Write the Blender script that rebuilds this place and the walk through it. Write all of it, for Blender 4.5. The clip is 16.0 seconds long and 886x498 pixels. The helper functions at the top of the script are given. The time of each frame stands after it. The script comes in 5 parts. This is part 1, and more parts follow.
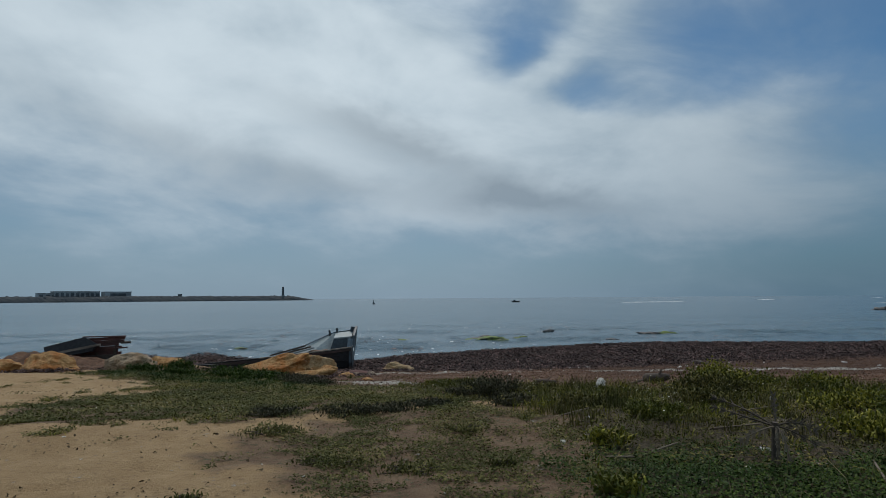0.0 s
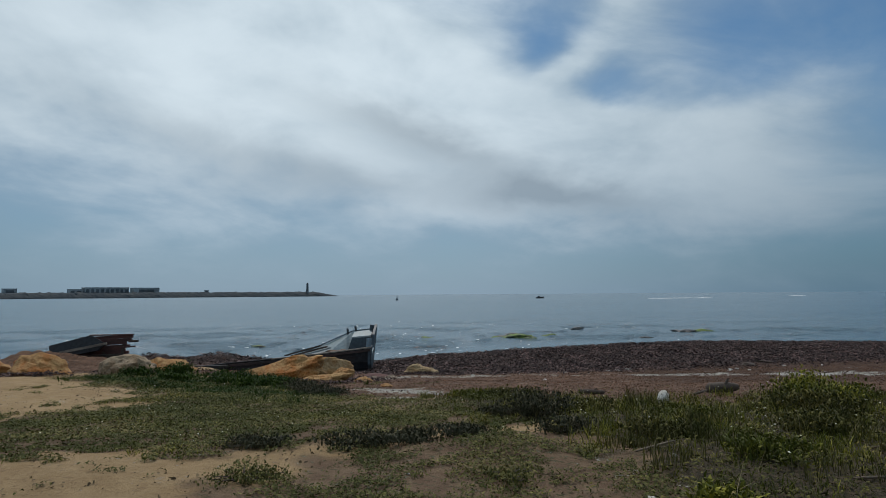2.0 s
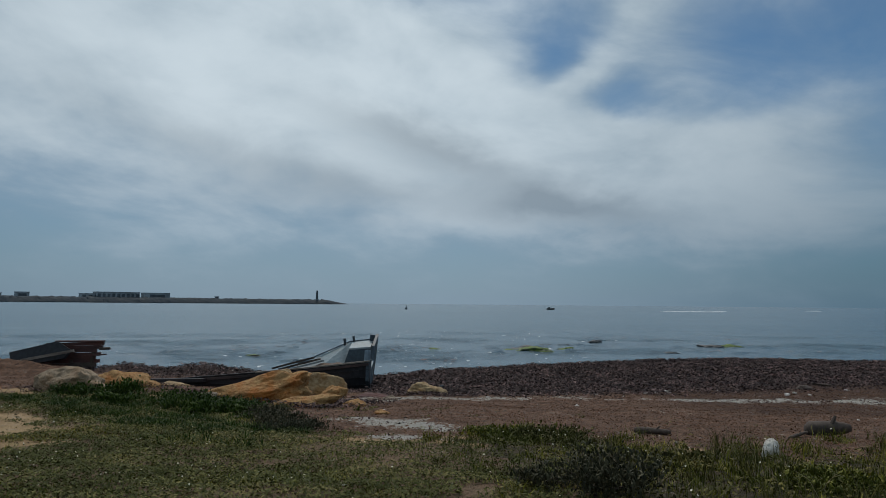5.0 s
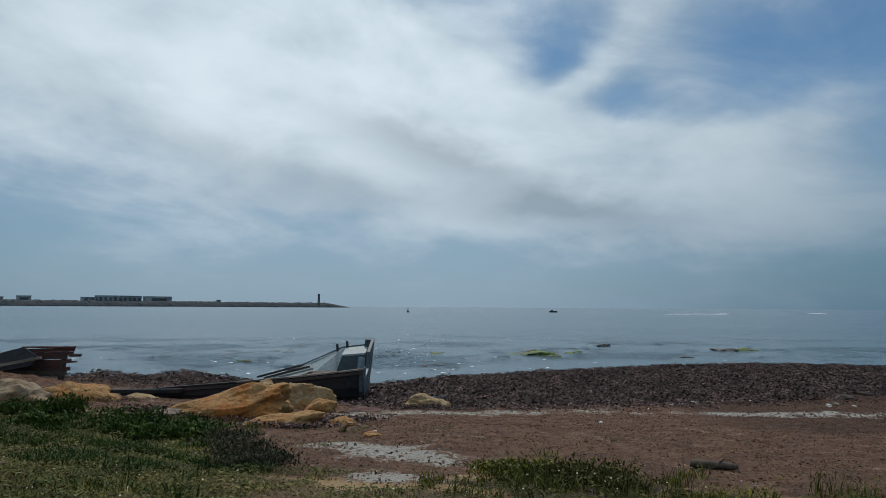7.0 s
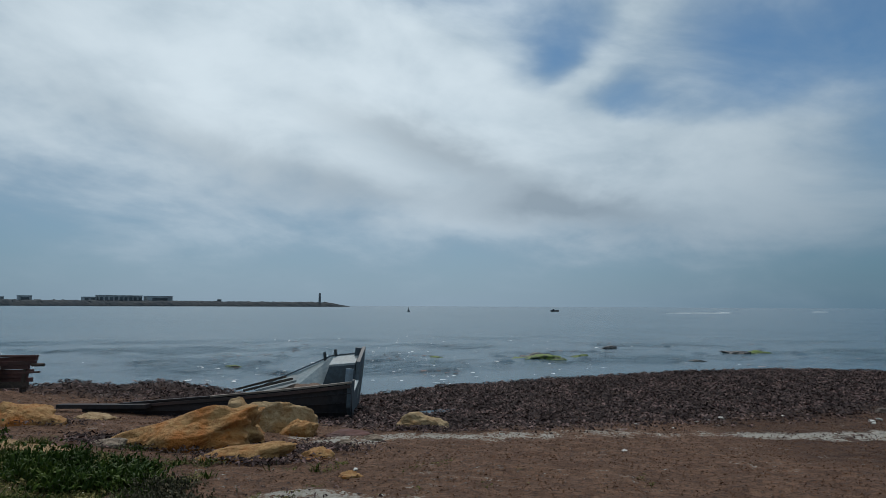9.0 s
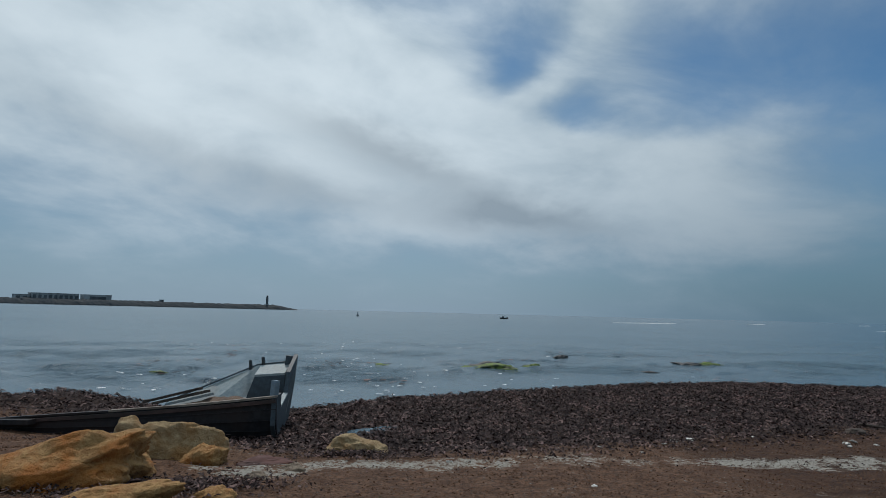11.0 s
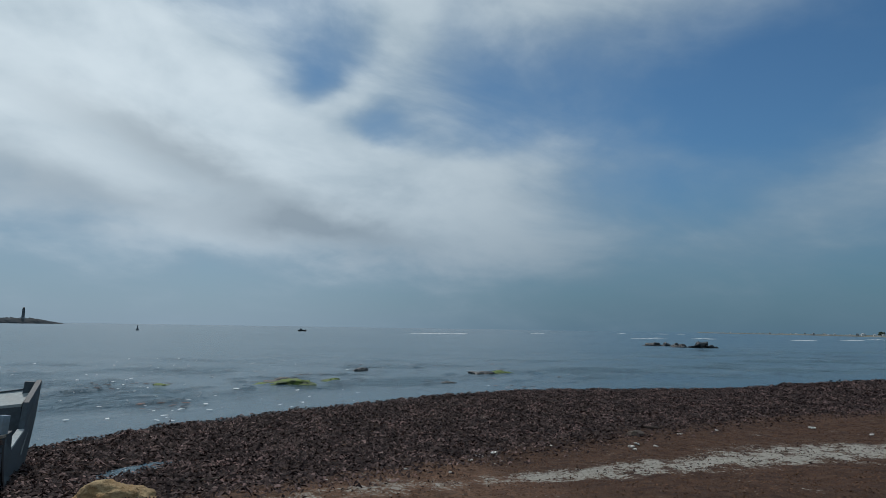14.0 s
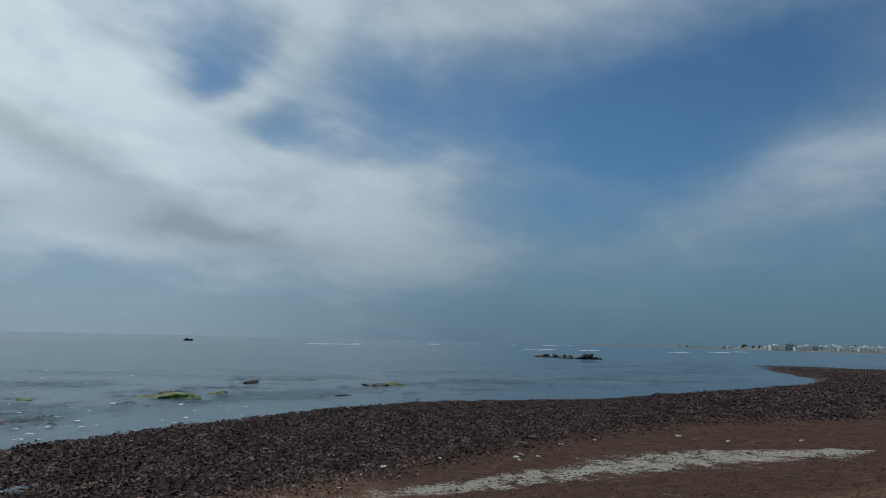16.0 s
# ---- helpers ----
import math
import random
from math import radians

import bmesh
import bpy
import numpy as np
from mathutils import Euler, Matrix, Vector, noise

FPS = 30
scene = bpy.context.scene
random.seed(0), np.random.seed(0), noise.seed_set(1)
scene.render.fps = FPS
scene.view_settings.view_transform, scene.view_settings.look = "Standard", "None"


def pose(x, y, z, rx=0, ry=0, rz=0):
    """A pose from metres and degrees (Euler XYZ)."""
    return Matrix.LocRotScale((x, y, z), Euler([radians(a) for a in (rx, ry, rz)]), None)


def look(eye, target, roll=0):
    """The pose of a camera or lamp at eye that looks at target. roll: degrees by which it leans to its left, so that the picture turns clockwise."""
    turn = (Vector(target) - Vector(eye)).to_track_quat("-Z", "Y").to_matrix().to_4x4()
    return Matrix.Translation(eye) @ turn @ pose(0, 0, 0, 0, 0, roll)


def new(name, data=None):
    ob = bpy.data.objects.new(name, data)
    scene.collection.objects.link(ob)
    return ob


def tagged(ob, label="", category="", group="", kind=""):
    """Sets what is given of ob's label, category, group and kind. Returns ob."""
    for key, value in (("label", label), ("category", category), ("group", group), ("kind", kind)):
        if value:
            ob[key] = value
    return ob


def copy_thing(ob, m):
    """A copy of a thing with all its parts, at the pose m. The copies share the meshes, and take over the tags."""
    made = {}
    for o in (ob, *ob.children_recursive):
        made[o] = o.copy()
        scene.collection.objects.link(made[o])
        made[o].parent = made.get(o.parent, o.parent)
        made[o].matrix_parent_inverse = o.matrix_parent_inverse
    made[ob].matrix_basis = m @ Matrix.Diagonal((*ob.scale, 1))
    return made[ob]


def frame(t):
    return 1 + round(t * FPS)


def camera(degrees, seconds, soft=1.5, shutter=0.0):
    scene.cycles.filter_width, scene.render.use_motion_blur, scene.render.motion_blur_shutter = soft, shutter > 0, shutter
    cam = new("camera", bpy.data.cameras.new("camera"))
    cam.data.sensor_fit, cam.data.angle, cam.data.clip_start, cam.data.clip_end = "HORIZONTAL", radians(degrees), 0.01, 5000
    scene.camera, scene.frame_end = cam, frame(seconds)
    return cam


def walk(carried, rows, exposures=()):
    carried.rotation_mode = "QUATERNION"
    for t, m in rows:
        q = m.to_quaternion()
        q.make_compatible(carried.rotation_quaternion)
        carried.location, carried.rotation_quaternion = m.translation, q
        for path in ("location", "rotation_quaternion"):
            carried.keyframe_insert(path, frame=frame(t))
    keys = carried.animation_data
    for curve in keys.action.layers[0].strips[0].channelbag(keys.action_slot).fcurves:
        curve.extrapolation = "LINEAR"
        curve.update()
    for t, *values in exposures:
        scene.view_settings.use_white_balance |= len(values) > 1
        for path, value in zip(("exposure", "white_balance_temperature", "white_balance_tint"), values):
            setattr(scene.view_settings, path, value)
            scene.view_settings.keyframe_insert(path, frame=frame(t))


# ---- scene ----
cam = camera(69.7, 16.0, soft=0.85)
PATH = [
    (0, (-0.586, 0.311, 1.427), (-0.592, 2.305, 1.58), -0.4),
    (0.5, (-0.568, 0.777, 1.442), (-0.603, 2.771, 1.596), -1.1),
    (1, (-0.554, 1.25, 1.468), (-0.627, 3.243, 1.621), -0.7),
    (1.5, (-0.638, 1.732, 1.463), (-0.718, 3.725, 1.608), -0.4),
    (2, (-0.697, 2.196, 1.434), (-0.776, 4.189, 1.575), -0.4),
    (2.5, (-0.736, 2.695, 1.446), (-0.82, 4.687, 1.595), -0.2),
    (3, (-0.805, 3.195, 1.404), (-0.888, 5.188, 1.558), 0.2),
    (3.5, (-0.831, 3.645, 1.387), (-0.915, 5.637, 1.546), 0.2),
    (4, (-0.811, 4.153, 1.376), (-0.909, 6.143, 1.541), 0.4),
    (6.5, (-0.954, 6.517, 1.294), (-1.071, 8.506, 1.472), 0.5),
    (7, (-0.964, 7.012, 1.294), (-1.081, 9.0, 1.475), 0.4),
    (7.5, (-0.99, 7.425, 1.31), (-1.123, 9.413, 1.489), 0.9),
    (8, (-1.073, 7.946, 1.378), (-1.207, 9.934, 1.55), 0.8),
    (8.5, (-1.054, 8.35, 1.387), (-1.185, 10.338, 1.559), 0.4),
    (9, (-0.987, 8.793, 1.445), (-1.107, 10.781, 1.623), 0.3),
    (11.5, (-0.937, 10.968, 1.411), (-0.856, 12.956, 1.617), 1.6),
    (12, (-0.901, 11.291, 1.399), (-0.77, 13.275, 1.613), 1.5),
    (12.5, (-0.851, 11.582, 1.432), (-0.651, 13.56, 1.649), 1.3),
    (13, (-0.891, 11.748, 1.465), (-0.558, 13.706, 1.695), 1.2),
    (13.5, (-0.893, 11.806, 1.459), (-0.392, 13.727, 1.698), 0.9),
    (14, (-0.87, 11.806, 1.438), (-0.231, 13.685, 1.685), 0.9),
    (14.5, (-0.907, 11.668, 1.481), (-0.184, 13.515, 1.736), 1.1),
    (15, (-0.93, 11.591, 1.504), (-0.14, 13.409, 1.77), 1.2),
    (15.5, (-0.905, 11.573, 1.516), (-0.044, 13.357, 1.792), 1.2),
    (16, (-0.918, 11.543, 1.542), (0.01, 13.292, 1.827), 1.3),
]
walk(cam, [(t, look(eye, target, roll)) for t, eye, target, roll in PATH],
     [(0.0, -0.13, 6400, 13), (0.5, 0.00, 6400, 13), (1.0, -0.12, 6400, 13), (2.0, 0.02, 6400, 13), (2.5, -0.06, 6400, 13), (3.5, -0.10, 6400, 13), (4.0, -0.20, 6400, 13), (6.5, -0.02, 6400, 13), (7.5, 0.11, 6400, 13), (8.0, 0.09, 6400, 13), (9.0, 0.00, 6400, 13), (12.0, -0.05, 6400, 13), (14.0, -0.05, 6400, 13), (16.0, -0.10, 6400, 13)])

# ---- world, sun ----
SEA = -1.65
SUN_AZ, SUN_EL = -14.0, 58.0          # degrees from +y towards +x, and above the horizon


def link(nt, a, b):
    nt.links.new(a, b)


def mth(nt, op, a, b=None, c=None, clamp=False):
    n = nt.nodes.new("ShaderNodeMath")
    n.operation, n.use_clamp = op, clamp
    for i, v in enumerate((a, b, c)):
        if v is None:
            continue
        if isinstance(v, (int, float)):
            n.inputs[i].default_value = v
        else:
            link(nt, v, n.inputs[i])
    return n.outputs[0]


def mixc(nt, fac, a, b, blend="MIX"):
    n = nt.nodes.new("ShaderNodeMix")
    n.data_type, n.blend_type = "RGBA", blend
    for i, v in ((0, fac), (6, a), (7, b)):
        if isinstance(v, (int, float)):
            n.inputs[i].default_value = v
        elif isinstance(v, (tuple, list)):
            n.inputs[i].default_value = (*v[:3], 1)
        else:
            link(nt, v, n.inputs[i])
    return n.outputs[2]


def tex(nt, vec, scale, detail=4.0, rough=0.55, distort=0.0):
    n = nt.nodes.new("ShaderNodeTexNoise")
    n.inputs["Scale"].default_value, n.inputs["Detail"].default_value = scale, detail
    n.inputs["Roughness"].default_value, n.inputs["Distortion"].default_value = rough, distort
    if vec is not None:
        link(nt, vec, n.inputs["Vector"])
    return n.outputs[0]


def ramp(nt, v, lo, hi):
    n = nt.nodes.new("ShaderNodeMapRange")
    n.interpolation_type = "SMOOTHSTEP"
    n.inputs[1].default_value, n.inputs[2].default_value = lo, hi
    link(nt, v, n.inputs[0])
    return n.outputs[0]


def stretch(nt, vec, sx, sy, sz):
    n = nt.nodes.new("ShaderNodeMapping")
    n.inputs["Scale"].default_value = (sx, sy, sz)
    link(nt, vec, n.inputs["Vector"])
    return n.outputs[0]


world = bpy.data.worlds.new("sky")
scene.world = world
world.use_nodes = True
wt = world.node_tree
wt.nodes.clear()
coord = wt.nodes.new("ShaderNodeTexCoord").outputs["Generated"]
sep = wt.nodes.new("ShaderNodeSeparateXYZ")
link(wt, coord, sep.inputs[0])
az = mth(wt, "MULTIPLY", mth(wt, "ARCTAN2", sep.outputs[0], sep.outputs[1]), 180 / math.pi)
el = mth(wt, "MULTIPLY", mth(wt, "ARCSINE", sep.outputs[2]), 180 / math.pi)
# flat cloud layer: direction projected on a plane overhead
low = mth(wt, "MAXIMUM", sep.outputs[2], 0.0)
flat = mth(wt, "ADD", low, 0.30)
comb = wt.nodes.new("ShaderNodeCombineXYZ")
link(wt, mth(wt, "DIVIDE", sep.outputs[0], flat), comb.inputs[0])
link(wt, mth(wt, "DIVIDE", sep.outputs[1], flat), comb.inputs[1])
layer = comb.outputs[0]
warp1 = mth(wt, "SUBTRACT", tex(wt, layer, 1.6, 5, 0.55), 0.5)
warp2 = mth(wt, "SUBTRACT", tex(wt, stretch(wt, layer, 1.3, 1.1, 1), 1.9, 5, 0.55, 0.3), 0.5)
# billows, drawn out along the wind and sloping a little
lean = wt.nodes.new("ShaderNodeCombineXYZ")
link(wt, sep.outputs[0], lean.inputs[0])
link(wt, sep.outputs[1], lean.inputs[1])
link(wt, mth(wt, "MULTIPLY", mth(wt, "ADD", sep.outputs[2], mth(wt, "MULTIPLY", sep.outputs[0], 0.16)), 2.3), lean.inputs[2])
puffs = mth(wt, "SUBTRACT", tex(wt, lean.outputs[0], 3.6, 9, 0.56, 0.35), 0.5)
wisps = mth(wt, "SUBTRACT", tex(wt, stretch(wt, layer, 1.0, 1.25, 1), 2.2, 6, 0.52, 0.3), 0.5)
fine = mth(wt, "ADD", mth(wt, "MULTIPLY", puffs, 0.85), mth(wt, "MULTIPLY", wisps, 0.35))
azw = mth(wt, "ADD", az, mth(wt, "MULTIPLY", warp1, 11))
elw = mth(wt, "ADD", el, mth(wt, "MULTIPLY", warp2, 6))


def blob(a, e, sa, se, turn, gain):
    """A soft patch of sky round azimuth a and elevation e, in degrees."""
    c, s = math.cos(radians(turn)), math.sin(radians(turn))
    da, de = mth(wt, "SUBTRACT", azw, a), mth(wt, "SUBTRACT", elw, e)
    u = mth(wt, "DIVIDE", mth(wt, "ADD", mth(wt, "MULTIPLY", da, c), mth(wt, "MULTIPLY", de, s)), sa)
    v = mth(wt, "DIVIDE", mth(wt, "SUBTRACT", mth(wt, "MULTIPLY", de, c), mth(wt, "MULTIPLY", da, s)), se)
    r = mth(wt, "ADD", mth(wt, "MULTIPLY", u, u), mth(wt, "MULTIPLY", v, v))
    return mth(wt, "MULTIPLY", mth(wt, "EXPONENT", mth(wt, "MULTIPLY", r, -1.0)), gain)


def total(rows):
    out = None
    for r in rows:
        b = blob(*r)
        out = b if out is None else mth(wt, "ADD", out, b)
    return out


CLOUD = [(-26, 22, 26, 9, 0, 0.75), (-6, 18, 19, 7.0, -12, 0.72), (12, 11.5, 15, 5.0, -12, 0.62), (-22, 11, 36, 7, -4, 0.48),
         (29, 14.6, 16, 3.2, 2, 0.56), (8.8, 19.6, 3.6, 1.6, 30, 0.40), (60, 13, 20, 4.0, 20, 0.42), (34, 31, 24, 4.5, 0, 0.45), (13.5, 25, 3.5, 4.5, 0, 0.50), (20, 8, 18, 3.5, 0, 0.30), (22, 27.5, 14, 3.5, 0, 0.30), (17.5, 20.0, 4.0, 3.6, 0, 0.24), (26, 21, 9, 5, 0, 0.08)]
BLUE = [(6.0, 21.3, 3.2, 3.2, 0, 0.44), (11.8, 17.4, 3.6, 1.5, 0, 0.42), (25, 22.5, 9, 4.2, -8, 0.10), (44, 18.5, 13, 5.5, 14, 0.54)]
SHADE = [(-3, 13.5, 10, 1.8, -18, 0.8), (8, 8.4, 8, 1.6, -6, 1.0), (-22, 13, 12, 2.2, -12, 0.6), (-14, 9.5, 14, 2.0, 0, 0.4)]
cover = mth(wt, "SUBTRACT", total(CLOUD), total(BLUE))
cover = mth(wt, "ADD", cover, mth(wt, "MULTIPLY", fine, 1.0))
# beyond the seen stretch the broken cover goes on
rest = mth(wt, "ADD", mth(wt, "MULTIPLY", ramp(wt, mth(wt, "ABSOLUTE", mth(wt, "SUBTRACT", az, 12)), 55, 90), 0.35),
           mth(wt, "MULTIPLY", ramp(wt, el, 29, 48), 0.75))
mask = ramp(wt, mth(wt, "ADD", cover, rest), -0.28, 0.78)
shade = mth(wt, "MULTIPLY", total(SHADE), mth(wt, "ADD", mth(wt, "MULTIPLY", fine, 1.4), 0.85), clamp=True)
sky = wt.nodes.new("ShaderNodeTexSky")
sky.sky_type, sky.sun_disc = "NISHITA", False
sky.sun_elevation, sky.sun_rotation = radians(SUN_EL), radians(SUN_AZ)
sky.air_density, sky.dust_density, sky.ozone_density = 1.0, 0.6, 1.6
blue = mixc(wt, 1.0, sky.outputs[0], (0.033, 0.055, 0.065), "MULTIPLY")
haze = ramp(wt, el, 17.0, -3.0)
# the haze is brighter on the sun's side of the sky
away = ramp(wt, mth(wt, "ABSOLUTE", mth(wt, "SUBTRACT", az, SUN_AZ)), 10, 52)
glow = mixc(wt, away, (0.240, 0.334, 0.418), (0.080, 0.158, 0.226))
clear = mixc(wt, mth(wt, "MULTIPLY", haze, 0.95), blue, glow)
lumps = mth(wt, "ADD", mth(wt, "MULTIPLY", fine, 1.5), mth(wt, "MULTIPLY", mth(wt, "ADD", warp1, warp2), 1.1))
bright = ramp(wt, mth(wt, "ADD", mask, lumps), 0.15, 1.40)
cloud = mixc(wt, bright, (0.30, 0.41, 0.485), (0.645, 0.755, 0.80))
cloud = mixc(wt, shade, cloud, (0.30, 0.37, 0.415))
cloud = mixc(wt, mth(wt, "MULTIPLY", away, 0.55), cloud, (0.23, 0.31, 0.37))
cloud = mixc(wt, mth(wt, "MULTIPLY", haze, 0.85), cloud, glow)
final = mixc(wt, mask, clear, cloud)
bg = wt.nodes.new("ShaderNodeBackground")
link(wt, final, bg.inputs[0])
bg.inputs[1].default_value = 1.0
wout = wt.nodes.new("ShaderNodeOutputWorld")
link(wt, bg.outputs[0], wout.inputs[0])

sun_data = bpy.data.lights.new("sun", "SUN")
sun_data.energy, sun_data.angle, sun_data.color = 1.9, radians(2.5), (1.0, 0.94, 0.85)
sun = new("sun", sun_data)
a, e = radians(SUN_AZ), radians(SUN_EL)
sun.matrix_world = look((math.sin(a) * math.cos(e) * 60, math.cos(a) * math.cos(e) * 60, math.sin(e) * 60), (0, 0, 0))


# ---- materials ----
def material(name):
    m = bpy.data.materials.new(name)
    m.use_nodes = True
    return m, m.node_tree, m.node_tree.nodes["Principled BSDF"]


def bumped(nt, bsdf, height, strength, distance):
    n = nt.nodes.new("ShaderNodeBump")
    n.inputs["Strength"].default_value, n.inputs["Distance"].default_value = strength, distance
    link(nt, height, n.inputs["Height"])
    link(nt, n.outputs[0], bsdf.inputs["Normal"])


def surface(name, c1, c2, scale=6.0, rough=0.8, bump=0.4, dist=0.02, c3=None, stain=0.8, metal=0.0, sx=1, sy=1, sz=1):
    """Grain between two colours, stains of a third at a larger scale, and a fine relief."""
    m, nt, b = material(name)
    vec = stretch(nt, nt.nodes.new("ShaderNodeTexCoord").outputs["Object"], sx, sy, sz)
    grain = tex(nt, vec, scale * 4, 8, 0.65)
    broad = tex(nt, vec, scale * 0.5, 5, 0.6, 0.4)
    col = mixc(nt, ramp(nt, grain, 0.32, 0.68), c1, c2)
    col = mixc(nt, mth(nt, "MULTIPLY", ramp(nt, broad, 0.43, 0.62), stain), col, c3 or tuple(v * 0.55 for v in c1))
    link(nt, col, b.inputs["Base Color"])
    b.inputs["Metallic"].default_value = metal
    link(nt, mth(nt, "ADD", mth(nt, "MULTIPLY", grain, 0.25), rough - 0.12), b.inputs["Roughness"])
    bumped(nt, b, grain, bump, dist)
    return m


def leafy(name, c1, c2, rough=0.6, tip=None, power=1.8):
    """Leaf colours that differ from leaf to leaf, a little light passing through."""
    m, nt, b = material(name)
    rnd = nt.nodes.new("ShaderNodeNewGeometry")
    pos = tex(nt, rnd.outputs["Position"], 0.9, 3)
    near = tex(nt, rnd.outputs["Position"], 4.5, 3)
    one = mth(nt, "POWER", rnd.outputs["Random Per Island"], power)
    col = mixc(nt, mth(nt, "MULTIPLY", mth(nt, "MULTIPLY", one, mth(nt, "ADD", near, 0.45)), mth(nt, "ADD", mth(nt, "MULTIPLY", ramp(nt, pos, 0.36, 0.62), 0.85), 0.35)), c1, c2)
    col = mixc(nt, mth(nt, "MULTIPLY", mth(nt, "MULTIPLY", ramp(nt, pos, 0.45, 0.7), one), 0.8), col, tip or tuple(v * 1.5 for v in c2))
    link(nt, col, b.inputs["Base Color"])
    b.inputs["Roughness"].default_value = rough
    b.inputs["Specular IOR Level"].default_value = 0.12
    return m


def ground_material():
    m, nt, b = material("shore_ground")
    pos = nt.nodes.new("ShaderNodeNewGeometry").outputs["Position"]

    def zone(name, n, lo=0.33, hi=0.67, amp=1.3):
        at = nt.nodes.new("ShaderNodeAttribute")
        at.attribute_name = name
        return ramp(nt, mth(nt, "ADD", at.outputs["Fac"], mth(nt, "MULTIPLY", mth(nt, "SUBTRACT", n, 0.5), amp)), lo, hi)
    n1, n2 = tex(nt, pos, 0.8, 6, 0.6, 0.3), tex(nt, pos, 3.5, 6, 0.65)
    n3, n4 = tex(nt, pos, 16, 7, 0.7), tex(nt, pos, 55, 5, 0.7)
    mid = mth(nt, "ADD", mth(nt, "MULTIPLY", n1, 0.5), mth(nt, "MULTIPLY", n2, 0.5))
    sand = mixc(nt, ramp(nt, mid, 0.35, 0.65), (0.300, 0.200, 0.100), (0.405, 0.284, 0.152))
    sand = mixc(nt, ramp(nt, n3, 0.50, 0.75), sand, (0.20, 0.130, 0.072))
    soil = mixc(nt, ramp(nt, n2, 0.36, 0.64), (0.145, 0.090, 0.056), (0.205, 0.138, 0.085))
    soil = mixc(nt, ramp(nt, n3, 0.52, 0.64), soil, (0.075, 0.075, 0.035))
    # darker soil colours inside the thicket outline
    soil = mixc(nt, zone("thicket_soil", n2), soil, mixc(nt, ramp(nt, n3, 0.4, 0.6), (0.040, 0.034, 0.018), (0.095, 0.070, 0.042)))
    brown = mixc(nt, ramp(nt, n2, 0.35, 0.66), (0.106, 0.057, 0.035), (0.186, 0.107, 0.066))
    brown = mixc(nt, ramp(nt, n3, 0.47, 0.62), brown, (0.055, 0.033, 0.025))
    brown = mixc(nt, zone("damp", mid), brown, mixc(nt, ramp(nt, n2, 0.35, 0.66), (0.048, 0.025, 0.016), (0.088, 0.047, 0.028)))
    wrack = mixc(nt, ramp(nt, n4, 0.40, 0.66), (0.026, 0.018, 0.017), (0.090, 0.060, 0.053))
    wrack = mixc(nt, ramp(nt, n2, 0.55, 0.72), wrack, (0.12, 0.066, 0.044))
    pale = mixc(nt, ramp(nt, n3, 0.35, 0.7), (0.28, 0.27, 0.235), (0.40, 0.385, 0.34))
    pale = mixc(nt, ramp(nt, n4, 0.60, 0.68), pale, (0.12, 0.08, 0.06))
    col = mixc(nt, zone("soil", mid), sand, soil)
    col = mixc(nt, zone("brown", mid), col, brown)
    col = mixc(nt, zone("wrack", n2), col, wrack)
    col = mixc(nt, zone("pale", mth(nt, "ADD", mth(nt, "MULTIPLY", n3, 0.5), mth(nt, "MULTIPLY", mid, 0.5)), 0.36, 0.66, 5.0), col, pale)
    link(nt, col, b.inputs["Base Color"])
    b.inputs["Roughness"].default_value = 0.9
    b.inputs["Specular IOR Level"].default_value = 0.2
    bumped(nt, b, mth(nt, "ADD", mth(nt, "MULTIPLY", n3, 0.7), mth(nt, "MULTIPLY", n4, 0.4)), 1.0, 0.06)
    return m


def water_material():
    m, nt, b = material("sea_water")
    pos = nt.nodes.new("ShaderNodeNewGeometry").outputs["Position"]
    at = nt.nodes.new("ShaderNodeAttribute")
    at.attribute_name = "chop"
    chop = at.outputs["Fac"]
    n0 = tex(nt, stretch(nt, pos, 0.012, 0.05, 1), 1.0, 4, 0.6)
    n1 = tex(nt, stretch(nt, pos, 0.7, 0.5, 1), 1.0, 6, 0.62)
    n2 = tex(nt, stretch(nt, pos, 3.2, 2.0, 1), 1.0, 6, 0.65)
    n3 = ramp(nt, tex(nt, stretch(nt, pos, 1.05, 0.55, 1), 1.0, 4, 0.6), 0.52, 0.72)
    col = mixc(nt, ramp(nt, n0, 0.35, 0.65), (0.054, 0.106, 0.144), (0.074, 0.128, 0.164))
    link(nt, col, b.inputs["Base Color"])
    b.inputs["IOR"].default_value = 1.33
    link(nt, mth(nt, "SUBTRACT", 0.24, mth(nt, "MULTIPLY", chop, 0.17)), b.inputs["Roughness"])
    small = mth(nt, "MULTIPLY", mth(nt, "ADD", n1, mth(nt, "MULTIPLY", n2, 0.45)), 0.58)
    strokes = mth(nt, "MULTIPLY", mth(nt, "ADD", mth(nt, "MULTIPLY", n3, 1.0), mth(nt, "MULTIPLY", n2, 1.0)), chop)
    bumped(nt, b, mth(nt, "ADD", small, strokes), 1.0, 0.4)
    return m


